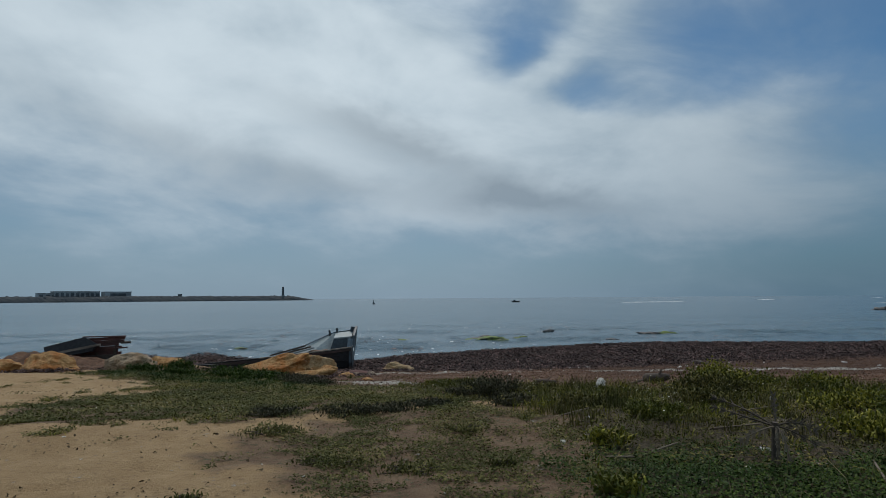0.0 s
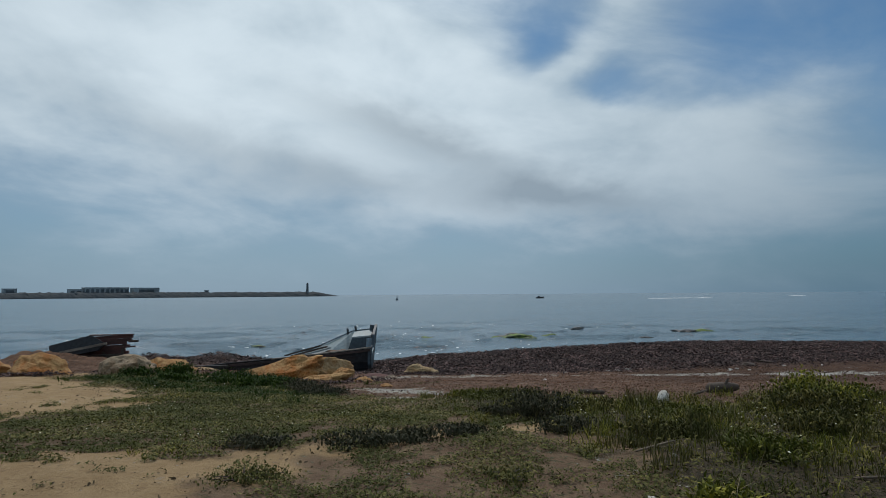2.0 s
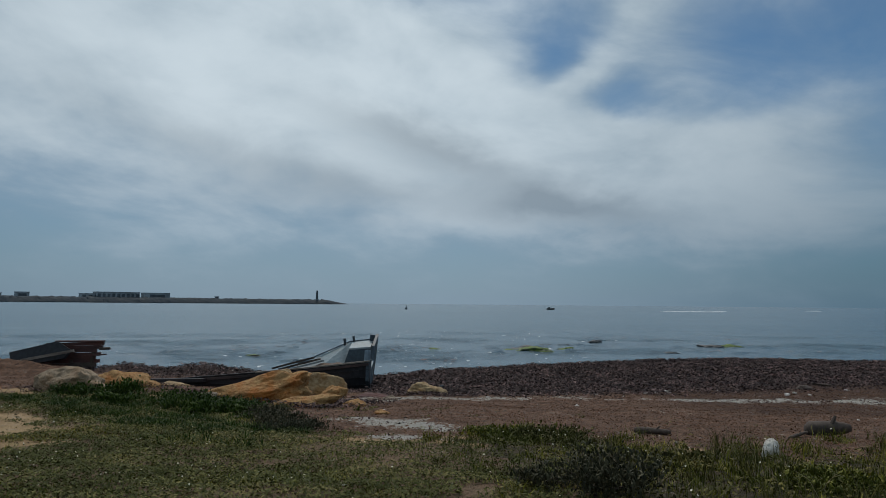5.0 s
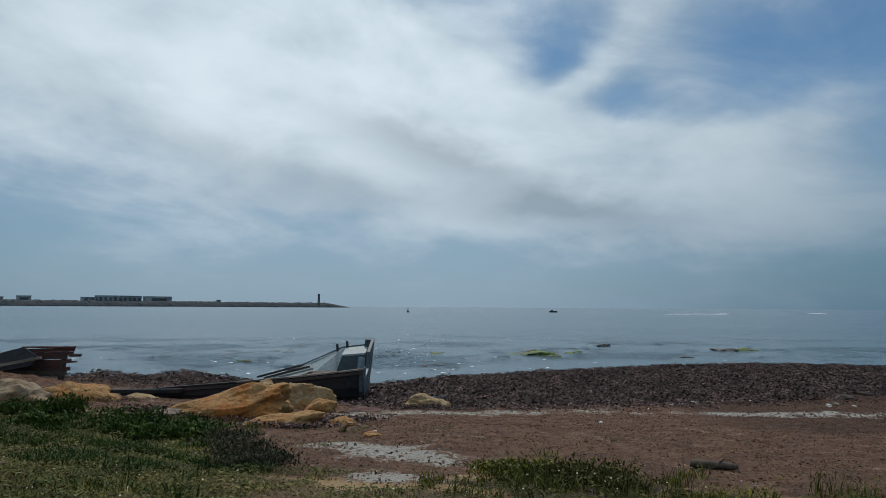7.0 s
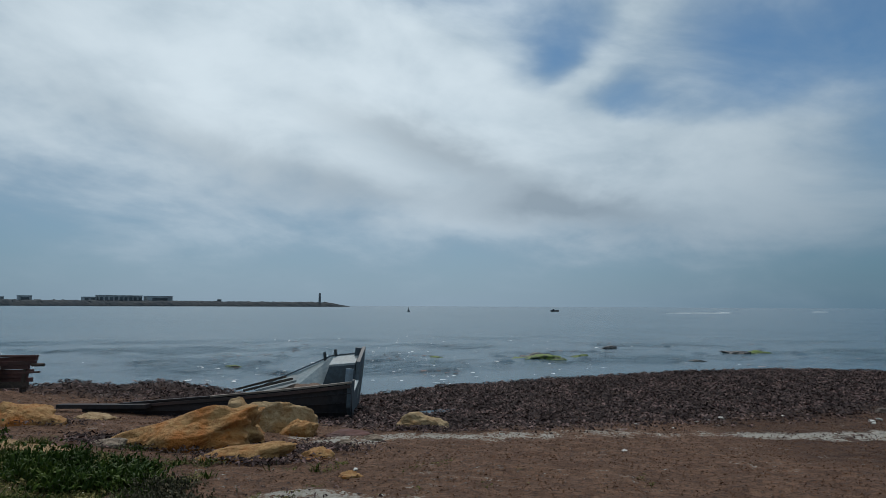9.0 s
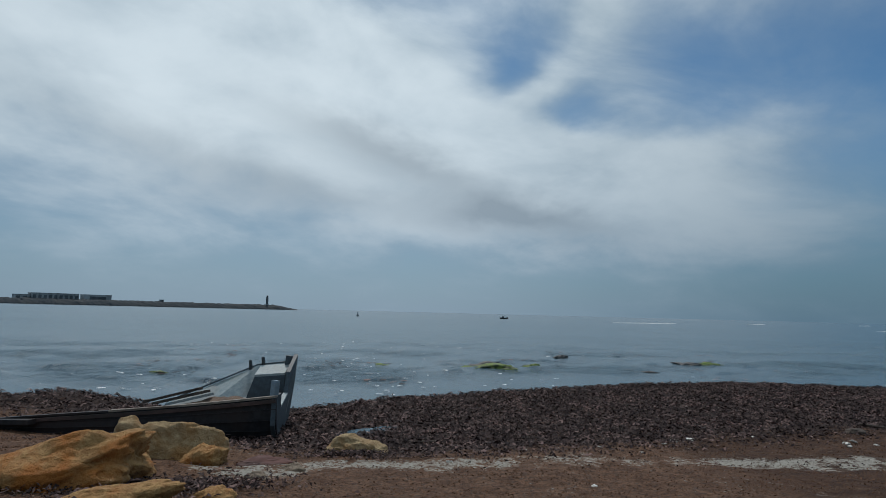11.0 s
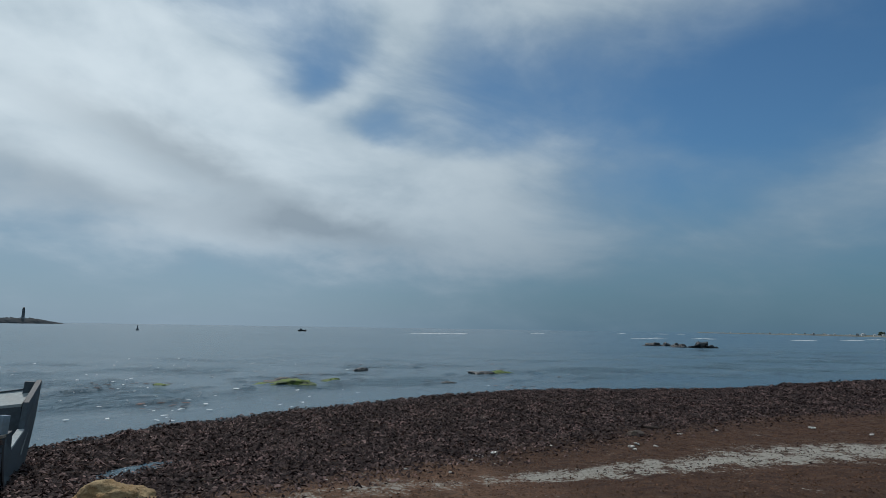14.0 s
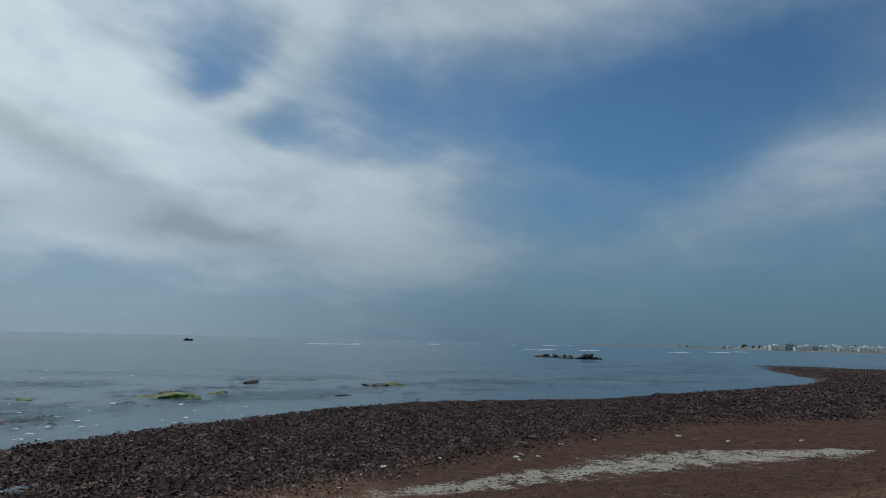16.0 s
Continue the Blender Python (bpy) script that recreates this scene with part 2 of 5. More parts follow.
GROUND, WATER = ground_material(), water_material()
ROCK_O = surface("ochre_rock", (0.30, 0.145, 0.042), (0.45, 0.270, 0.105), 2.2, 0.85, 1.0, 0.10, (0.36, 0.118, 0.013), 0.95)
ROCK_T = surface("tan_rock", (0.20, 0.15, 0.095), (0.36, 0.275, 0.18), 2.2, 0.85, 1.0, 0.10, (0.22, 0.13, 0.06))
ROCK_G = surface("grey_tan_rock", (0.17, 0.13, 0.095), (0.30, 0.24, 0.175), 2.2, 0.85, 1.0, 0.08, (0.11, 0.07, 0.045))
ROCK_Y = surface("pale_yellow_rock", (0.29, 0.190, 0.088), (0.45, 0.330, 0.180), 2.2, 0.85, 1.0, 0.10, (0.33, 0.165, 0.048))
ROCK_D = surface("wet_dark_rock", (0.012, 0.018, 0.023), (0.034, 0.043, 0.049), 1.5, 0.5, 0.8, 0.1, (0.03, 0.032, 0.03))
# the blue tint of distance haze is put into this rock colour
ROCK_B = surface("breakwater_rock", (0.007, 0.019, 0.029), (0.016, 0.031, 0.043), 0.05, 0.9, 0.6, 1.0, (0.026, 0.036, 0.042))
ALGAE = surface("green_algae", (0.075, 0.135, 0.015), (0.15, 0.215, 0.035), 2.5, 0.7, 0.8, 0.08, (0.03, 0.05, 0.018), 1.0)
HULL = surface("dark_hull_paint", (0.016, 0.017, 0.020), (0.032, 0.034, 0.038), 2.0, 0.6, 0.3, 0.01, (0.040, 0.030, 0.028), 0.6)
HULL.node_tree.nodes["Principled BSDF"].inputs["Specular IOR Level"].default_value = 0.2
HULL_IN = surface("weathered_grey_paint", (0.22, 0.28, 0.30), (0.32, 0.38, 0.395), 2.5, 0.6, 0.3, 0.01, (0.22, 0.23, 0.22), 0.7)
PAINT_B = surface("worn_blue_paint", (0.16, 0.27, 0.36), (0.24, 0.36, 0.45), 3.0, 0.6, 0.3, 0.01, (0.12, 0.14, 0.15), 0.7)
PAINT_D = surface("slate_blue_paint", (0.030, 0.050, 0.066), (0.060, 0.088, 0.108), 3.0, 0.6, 0.3, 0.01, (0.035, 0.045, 0.05), 0.7)
RAIL_R = surface("faded_red_brown_rail", (0.040, 0.024, 0.022), (0.085, 0.052, 0.046), 3.0, 0.7, 0.4, 0.01, (0.03, 0.024, 0.022), 0.8, sx=0.3)
WOOD_R = surface("rotten_red_wood", (0.078, 0.032, 0.028), (0.140, 0.062, 0.052), 3.0, 0.85, 0.6, 0.02, (0.045, 0.028, 0.025), 0.8, sx=0.3)
WOOD_G = surface("grey_driftwood", (0.17, 0.145, 0.12), (0.29, 0.26, 0.22), 4.0, 0.85, 0.6, 0.01, (0.09, 0.07, 0.055), 0.7, sx=0.3)
WOOD_D = surface("dark_driftwood", (0.050, 0.036, 0.028), (0.10, 0.075, 0.058), 5.0, 0.85, 0.6, 0.01)
DRY = surface("dry_palm", (0.115, 0.088, 0.062), (0.21, 0.168, 0.12), 9.0, 0.8, 0.3, 0.005, (0.13, 0.09, 0.06))
PLASTIC = surface("dirty_white_plastic", (0.62, 0.60, 0.55), (0.74, 0.73, 0.69), 6.0, 0.5, 0.2, 0.005, (0.45, 0.42, 0.36), 0.6)
STONE_W = surface("white_stone", (0.56, 0.53, 0.47), (0.70, 0.68, 0.62), 8.0, 0.85, 0.6, 0.02, (0.36, 0.31, 0.24), 0.6)
WALL_W = surface("whitewashed_wall", (0.68, 0.70, 0.70), (0.80, 0.81, 0.80), 0.15, 0.9, 0.1, 0.02, (0.40, 0.42, 0.42))
# grey lightened so that the colour carries the distance haze
WALL_G = surface("grey_hazy_wall", (0.26, 0.30, 0.32), (0.34, 0.37, 0.385), 0.15, 0.9, 0.1, 0.02)
STEEL_D = surface("dark_cladding", (0.075, 0.095, 0.11), (0.11, 0.13, 0.145), 0.15, 0.7, 0.1, 0.02)
# haze over the bay is mixed into this wall colour
WALL_F = surface("pale_hazy_wall", (0.30, 0.345, 0.37), (0.36, 0.40, 0.42), 0.1, 0.9, 0.05, 0.02)
ROOF_L = surface("pale_roof", (0.42, 0.45, 0.46), (0.52, 0.54, 0.54), 0.2, 0.7, 0.1, 0.02)
DARK = surface("dark_opening", (0.028, 0.035, 0.042), (0.045, 0.055, 0.062), 1.0, 0.5, 0.0, 0.01)
# white of broken water, also used for the painted sun glints
FOAM_GLINT = surface("sea_foam_and_glint", (0.55, 0.60, 0.62), (0.72, 0.75, 0.76), 3.0, 0.8, 0.6, 0.05, (0.35, 0.42, 0.45))
WRACK_M = leafy("seaweed_leaf", (0.021, 0.013, 0.013), (0.29, 0.200, 0.185), 0.7, (0.20, 0.115, 0.10), 3.2)
LITTER_M = leafy("dry_seaweed_leaf", (0.095, 0.051, 0.032), (0.22, 0.125, 0.078), 0.8, (0.17, 0.085, 0.05))
MAT_M = leafy("ground_cover_leaf", (0.050, 0.058, 0.015), (0.215, 0.200, 0.062), 0.7, (0.25, 0.19, 0.080))
WEED_M = leafy("olive_weed_leaf", (0.042, 0.044, 0.012), (0.20, 0.175, 0.045), 0.7, (0.24, 0.18, 0.06))
GRASS_M = leafy("grass_blade", (0.052, 0.062, 0.010), (0.25, 0.245, 0.032), 0.6, (0.42, 0.36, 0.045))
LUSH_M = leafy("lush_clover", (0.019, 0.042, 0.005), (0.062, 0.100, 0.011), 0.6, (0.075, 0.10, 0.014))
STRAW_M = leafy("dry_stem", (0.13, 0.105, 0.060), (0.25, 0.20, 0.115), 0.8)
DARKLEAF = leafy("dark_shrub_leaf", (0.032, 0.034, 0.019), (0.110, 0.102, 0.055), 0.7, (0.10, 0.08, 0.05))
PETAL = leafy("pale_petal", (0.55, 0.52, 0.35), (0.72, 0.70, 0.60), 0.7)
TREE_M = surface("far_tree", (0.030, 0.050, 0.030), (0.060, 0.085, 0.050), 0.3, 0.9, 0.3, 0.3)


# ---- mesh helpers ----
def part(name, bm, mat, parent=None, label="", smooth=False):
    """Links a bmesh as one mesh object, under a thing if one is given."""
    me = bpy.data.meshes.new(name)
    bmesh.ops.recalc_face_normals(bm, faces=bm.faces)
    if smooth:
        for f in bm.faces:
            f.smooth = True
    bm.to_mesh(me)
    bm.free()
    me.materials.append(mat)
    ob = new(name, me)
    if parent is not None:
        ob.parent = parent
    return tagged(ob, label)


def raw(name, verts, faces, mat, smooth=False):
    """A mesh from numpy arrays: verts (n, 3), faces (m, k)."""
    me = bpy.data.meshes.new(name)
    k = faces.shape[1]
    me.vertices.add(len(verts))
    me.vertices.foreach_set("co", np.asarray(verts, dtype=np.float32).ravel())
    me.loops.add(faces.size)
    me.loops.foreach_set("vertex_index", faces.astype(np.int32).ravel())
    me.polygons.add(len(faces))
    me.polygons.foreach_set("loop_start", np.arange(0, faces.size, k, dtype=np.int32))
    me.polygons.foreach_set("use_smooth", np.full(len(faces), smooth))
    me.update(calc_edges=True)
    me.materials.append(mat)
    return new(name, me)


def thing(name, place, label, category, group=""):
    ob = new(name)
    ob.location = place
    return tagged(ob, label, category, group)


def box(bm, lo, hi, bevel=0.0):
    r = bmesh.ops.create_cube(bm, size=1)
    for v in r["verts"]:
        v.co = Vector([lo[i] + (v.co[i] + 0.5) * (hi[i] - lo[i]) for i in range(3)])
    if bevel:
        es = list({e for v in r["verts"] for e in v.link_edges})
        bmesh.ops.bevel(bm, geom=es, offset=bevel, segments=1, affect="EDGES")
    return bm


def beam(bm, p, q, w, h, up=(0, 0, 1), taper=1.0):
    """A squared bar from p to q."""
    p, q = Vector(p), Vector(q)
    d = (q - p).normalized()
    s = d.cross(Vector(up)).normalized()
    u = s.cross(d)
    vs = []
    for c, k in ((p, 1.0), (q, taper)):
        for a, b in ((-1, -1), (1, -1), (1, 1), (-1, 1)):
            vs.append(bm.verts.new(c + s * (a * w / 2 * k) + u * (b * h / 2 * k)))
    for f in ((0, 1, 2, 3), (7, 6, 5, 4), (0, 4, 5, 1), (1, 5, 6, 2), (2, 6, 7, 3), (3, 7, 4, 0)):
        bm.faces.new([vs[i] for i in f])
    return bm


def tube(bm, p, q, r0, r1, n=8):
    p, q = Vector(p), Vector(q)
    m = (q - p).to_track_quat("Z", "Y").to_matrix().to_4x4()
    m.translation = (p + q) / 2
    bmesh.ops.create_cone(bm, cap_ends=True, segments=n, radius1=r0, radius2=r1, depth=(q - p).length, matrix=m)
    return bm


def sweep(bm, pts, w, h):
    """One squared bar along a line of points."""
    rows = []
    for i, p in enumerate(pts):
        p = Vector(p)
        d = (Vector(pts[min(i + 1, len(pts) - 1)]) - Vector(pts[max(i - 1, 0)])).normalized()
        s = d.cross(Vector((0, 0, 1))).normalized()
        u = s.cross(d)
        rows.append([bm.verts.new(p + s * (a * w / 2) + u * (b * h / 2)) for a, b in ((-1, -1), (1, -1), (1, 1), (-1, 1))])
    for a, b in zip(rows, rows[1:]):
        for i in range(4):
            bm.faces.new((a[i], a[(i + 1) % 4], b[(i + 1) % 4], b[i]))
    bm.faces.new(rows[0][::-1])
    bm.faces.new(rows[-1])
    return bm


def slab(bm, pts, off):
    """A plate between an outline and the same outline moved by off."""
    a = [bm.verts.new(Vector(p)) for p in pts]
    b = [bm.verts.new(Vector(p) + Vector(off)) for p in pts]
    n = len(a)
    bm.faces.new(a)
    bm.faces.new(b[::-1])
    for i in range(n):
        bm.faces.new((a[i], b[i], b[(i + 1) % n], a[(i + 1) % n]))
    return bm


def boulder(name, place, size, mat, seed, label, category="rock", turn=0, rough=0.30, cuts=9, sub=5, tilt=0):
    """A weathered rock: a ball cut by planes, then roughened; its foot is below the ground."""
    rng = random.Random(seed)
    bm = bmesh.new()
    bmesh.ops.create_icosphere(bm, subdivisions=sub, radius=1)
    planes = []
    for _ in range(cuts):
        n = Vector((rng.uniform(-1, 1), rng.uniform(-1, 1), rng.uniform(-0.2, 1))).normalized()
        planes.append((n, rng.uniform(0.55, 0.9)))
    o = Vector((seed * 3.7, seed * 1.3, seed * 2.1))
    for v in bm.verts:
        p = v.co.copy()
        for n, d in planes:
            k = p.dot(n) - d
            if k > 0:
                p -= n * k * 0.85
        f = noise.fractal(p * 1.7 + o, 0.9, 2.2, 4) * rough + noise.fractal(p * 5 + o, 0.8, 2.1, 4) * rough * 0.22
        f -= 0.22 * rough * max(0, 1 - abs(noise.noise(p * 2.0 - o)) * 9)
        v.co = p * (1 + f)
    c, s = math.cos(radians(turn)), math.sin(radians(turn))
    ct, st = math.cos(radians(tilt)), math.sin(radians(tilt))
    for v in bm.verts:
        x, y, z = v.co.x * size[0], v.co.y * size[1], v.co.z * size[2]
        x, z = x * ct - z * st, x * st + z * ct
        v.co = Vector((x * c - y * s, x * s + y * c, z))
    ob = part(name, bm, mat, None, "", True)
    ob.location = place
    return tagged(ob, label, category)


# ---- the shore ----
SHORE = [(-4900, 60), (-60, 33), (-30, 30.5), (-16, 29.6), (-11, 30.6), (-9.2, 29.8), (-7.6, 28.4), (-5.2, 28.6), (-3.5, 30.1), (-2, 31.6), (0, 33.0), (3, 34.7), (6, 36.6), (9, 37.8),
         (13.3, 39.1), (18, 38.2), (23, 37.8), (32.5, 40.2), (39, 41.2), (48, 43.6), (58, 47.3), (63.5, 50.7), (66, 53.2), (90, 78.0),
         (93, 78.2), (104, 67.5), (135, 55), (320, 30), (4900, -400)]


def shore_distance(x, y):
    """Metres inland of the waterline (negative at sea)."""
    best = np.full(x.shape, 1e9)
    inside = np.zeros(x.shape, bool)
    poly = SHORE + [(4900, -4900), (-4900, -4900)]
    for i, (ax, ay) in enumerate(poly):
        bx, by = poly[(i + 1) % len(poly)]
        dx, dy = bx - ax, by - ay
        if i < len(SHORE) - 1:
            t = np.clip(((x - ax) * dx + (y - ay) * dy) / (dx * dx + dy * dy), 0, 1)
            best = np.minimum(best, np.hypot(x - ax - t * dx, y - ay - t * dy))
        if ay != by:
            hit = (ay > y) != (by > y)
            inside ^= hit & (x < (bx - ax) * (y - ay) / (by - ay) + ax)
    return np.where(inside, best, -best)


def smooth(v, lo, hi):
    t = np.clip((v - lo) / (hi - lo), 0, 1)
    return t * t * (3 - 2 * t)


PHASE = np.random.RandomState(7).uniform(0, 6.28, (48, 3))


def ripple(x, y, scale, seed=0, n=8):
    """Smooth random relief of about -1 to 1, with waves near the given length."""
    out = np.zeros(x.shape)
    for i in range(n):
        p = PHASE[(seed * 5 + i) % 48]
        k = 2 * math.pi / (scale * (0.6 + 0.8 * ((i * 0.37 + seed * 0.11) % 1)))
        out += np.sin(k * (x * math.cos(p[0]) + y * math.sin(p[0])) + p[1] + 1.3 * np.sin(k * 0.45 * (x * math.sin(p[2]) - y * math.cos(p[2])) + p[0]))
    return out / math.sqrt(n) / 1.2


def base_height(x, y):
    yy = y - 2.6 * smooth(-x, 3.5, 8.5) * smooth(y, 9, 15) * (1 - smooth(y, 20, 23.2) * (1 - smooth(-x, 11.5, 14)))
    return np.interp(yy, [-60, -5, 0, 9, 12.5, 19, 24.5, 27, 400], [0.3, 0.05, 0.02, -0.03, -0.29, -0.82, -1.26, -1.32, -1.32])


def ground_height(x, y):
    d = shore_distance(x, y)
    h = base_height(x, y) + 0.03 * ripple(x, y, 2.2, 1) + 0.012 * ripple(x, y, 0.6, 2)
    h = h + 0.03 * np.exp(-((d - 1.6) / 1.3) ** 2) * (0.6 + 0.5 * ripple(x, y, 3.1, 3)) + wrack_zone(x, y) * (0.035 * ripple(x, y, 0.42, 4) + 0.035 * np.abs(ripple(x, y, 0.95, 2)))
    for cx, cy, sx, sy, hh in ((-11.2, 28.6, 1.0, 0.7, 0.26), (-15.6, 25.5, 2.4, 0.8, 0.36), (-13.9, 28.4, 0.9, 0.6, 0.22), (-17.2, 25.6, 1.1, 0.9, 0.30)):
        h = h + hh * np.exp(-((x - cx) / sx) ** 2 - ((y - cy) / sy) ** 2) * (1 + 0.25 * ripple(x, y, 0.7, 5))
    h = h - 0.20 * np.exp(-((x + 2.35) / 0.60) ** 2 - ((y - 25.2 - 0.9 * (x + 2.35)) / 0.5) ** 2)
    sea = np.maximum(SEA - 0.08 + 0.16 * d, -8.0)
    w = smooth(d + 0.18 * ripple(x, y, 1.4, 6), -0.25, 0.75)
    return sea * (1 - w) + h * w


def wrack_zone(x, y):
    edge = np.interp(x, [-40, -16, -12, -6.5, -3.6, -1.4, 1.9, 7.4, 10, 18, 27, 40, 60, 95], [29, 28.2, 27.6, 25.5, 22.2, 22.3, 24.0, 26.4, 27.6, 29.5, 28.5, 30, 37, 58])
    return smooth(y - edge, -2.4, 1.9)


def in_poly(poly, x, y):
    inside = np.zeros(x.shape, bool)
    for i, (ax, ay) in enumerate(poly):
        bx, by = poly[(i + 1) % len(poly)]
        hit = (ay > y) != (by > y)
        inside ^= hit & (x < (bx - ax) * (y - ay) / (by - ay + 1e-12) + ax)
    return inside


def soft_poly(poly, x, y, r=0.5):
    """How much of a small round of radius r lies in the outline."""
    out = np.zeros(x.shape)
    for k in range(8):
        q = r * (0.45 if k % 2 else 1.0)
        out += in_poly(poly, x + q * math.cos(k * 0.785) + 0.25 * ripple(x, y, 1.1, 7), y + q * math.sin(k * 0.785) + 0.25 * ripple(x, y, 1.0, 8))
    return out / 8


MEADOW = [(-6.3, 8.1), (-4.6, 8.0), (-3.0, 8.2), (-2.4, 7.8), (-1.9, 9.2), (-0.4, 9.7), (0.3, 10.2), (-0.8, 12.6), (-2.2, 12.6), (-3.0, 13.4),
          (-4.2, 15.4), (-5.4, 17.0), (-7.2, 16.9), (-9.3, 17.0), (-8.7, 15.0), (-6.6, 13.6), (-5.4, 12.2), (-6.6, 10.4)]
THICKET = [(7.5, 0.6), (4.2, 1.9), (2.2, 1.4), (0.9, 2.6), (0.5, 5.2), (0.9, 7.2), (0.5, 9.3), (-0.5, 11.0), (-1.2, 13.0), (-0.5, 14.5), (0.3, 13.9), (1.1, 12.9), (2.2, 12.2),
           (3.4, 13.2), (5.2, 13.8), (6.5, 12.2), (10, 12.0), (17, 11.4), (22, 8.0), (19, 2.6), (13, 0.2)]
SCRUB = [(-3.2, 6.8), (-2.4, 7.5), (-1.4, 8.9), (0.6, 9.2), (1.0, 7.2), (0.7, 4.4), (-0.4, 4.5), (-1.4, 4.9), (-2.3, 5.5)]


def zones(x, y):
    brown = smooth(y - np.interp(x, [-40, -16, -9.5, -6.5, -5, -3.2, -1.5, -0.6, 1, 2.2, 5, 8, 20], [19, 18.5, 18.6, 17.4, 16.2, 13.4, 12.9, 14.2, 13.2, 12.1, 13.2, 12.2, 11.9]), -0.5, 0.5)
    strip = np.interp(x, [-4, -2, 0, 2, 4, 8, 12, 15, 17], [20.2, 20.7, 21.2, 21.9, 21.8, 22.2, 22.7, 21.9, 21.2])
    wide = np.interp(x, [-4.6, -4, -2, 0, 2, 4, 6, 9, 11, 14, 15.5, 17], [0, 0.5, 0.7, 0.9, 0.9, 0.7, 0.85, 1.3, 2.0, 1.9, 1.2, 0])
    pale = np.clip(1.12 - np.abs(y - strip) / np.maximum(wide, 0.01), 0, 1) * np.interp(x, [-4, 3, 4.5], [0.66, 0.56, 1.05])
    for cx, cy, sx, sy, t in ((-2.3, 15.1, 1.5, 0.42, -0.62), (-1.9, 13.3, 0.55, 0.3, -0.3), (-3.2, 19.9, 0.7, 0.35, 0.2)):
        u, v = (x - cx) * math.cos(t) + (y - cy) * math.sin(t), (y - cy) * math.cos(t) - (x - cx) * math.sin(t)
        pale = np.maximum(pale, 1.15 * np.exp(-(u / sx) ** 2 - (v / sy) ** 2))
    pale = pale * np.clip(0.82 + 0.30 * ripple(x, y, 0.9, 4) + 0.22 * ripple(x, y, 0.35, 1), 0, 1.3)
    soil = np.maximum.reduce([soft_poly(MEADOW, x, y), soft_poly(THICKET, x, y), 0.80 * soft_poly(SCRUB, x, y)])
    damp = smooth(x, 1.0, 7.0) * smooth(y, 16.5, 19.5)
    return {"thicket_soil": 0.9 * soft_poly(THICKET, x, y, 0.8), "damp": damp, "soil": soil, "brown": brown, "wrack": wrack_zone(x, y), "pale": pale}


def spread(lo, hi, step, far):
    mid = list(np.arange(lo, hi, step))
    out, s = [], step
    while (out[-1] if out else hi) < far:
        s *= 1.16
        out.append((out[-1] if out else mid[-1]) + s)
    back, s = [], step
    while (back[-1] if back else lo) > -far:
        s *= 1.16
        back.append((back[-1] if back else mid[0]) - s)
    return np.array(back[::-1] + mid + out)


def build_ground():
    xs, ys = spread(-19, 22, 0.13, 4850), spread(3.5, 41, 0.13, 4850)
    X, Y = np.meshgrid(xs, ys)
    x, y = X.ravel(), Y.ravel()
    v = np.stack([x, y, ground_height(x, y)], 1)
    nx, ny = len(xs), len(ys)
    i = (np.arange(ny - 1)[:, None] * nx + np.arange(nx - 1)[None]).ravel()
    ob = raw("ground", v, np.stack([i, i + 1, i + nx + 1, i + nx], 1), GROUND, True)
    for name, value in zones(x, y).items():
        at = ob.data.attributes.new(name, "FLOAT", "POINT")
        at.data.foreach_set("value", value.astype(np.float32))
    return tagged(ob, "sandy shore with brown dry seaweed and bare soil", "ground", kind="structure")


def build_sea():
    """One sheet of water; waves stand up in it near the shore."""
    xs, ys = spread(-30, 60, 0.30, 4850), spread(29, 90, 0.22, 4850)
    X, Y = np.meshgrid(xs, ys)
    x, y = X.ravel(), Y.ravel()
    d = -shore_distance(x, y)
    amp = 0.55 * smooth(d, 0.5, 10) * (1 - smooth(np.hypot(x - 10, y - 50), 25, 90))
    crest = np.maximum(ripple(x * 0.55, y * 1.1, 1.7, 4, 9) - 0.62, 0) * smooth(d, 3, 8) * (0.35 + 0.65 * np.clip(ripple(x, y * 0.7, 7, 1) + 0.3, 0, 1))
    z = SEA + 0.17 * crest * (1 - smooth(d, 12, 34)) + amp * (0.055 * np.maximum(ripple(x * 0.9, y * 0.8, 1.9, 3, 10), -0.3) + 0.028 * ripple(x, y * 0.8, 1.2, 5, 10)) * (0.55 + 0.45 * ripple(x, y * 0.6, 9, 2))
    nx, ny = len(xs), len(ys)
    i = (np.arange(ny - 1)[:, None] * nx + np.arange(nx - 1)[None]).ravel()
    f = np.stack([i, i + 1, i + nx + 1, i + nx], 1)
    keep = (d[f] > -3).any(1)
    ob = raw("sea", np.stack([x, y, z], 1), f[keep], WATER, True)
    patch = np.clip(0.35 + 0.7 * ripple(x * 0.7, y * 0.6, 8, 6) + 0.35 * ripple(x, y * 0.5, 3, 2), 0.06, 1)
    chop = smooth(d, 2, 9) * (1 - 0.92 * smooth(d, 14, 50)) * patch
    ob.data.attributes.new("chop", "FLOAT", "POINT").data.foreach_set("value", chop.astype(np.float32))
    return tagged(ob, "grey-blue sea with small ripples under a cloudy sky", "sea", kind="structure")


def gz(x, y):
    return float(ground_height(np.array([float(x)]), np.array([float(y)]))[0])


build_ground()
build_sea()


# ---- far shores ----
def far(x, y, k=2.2):
    """A place on the far side of the bay, k times as far off as named."""
    return -0.9 + (x + 0.9) * k, 7 + (y - 7) * k


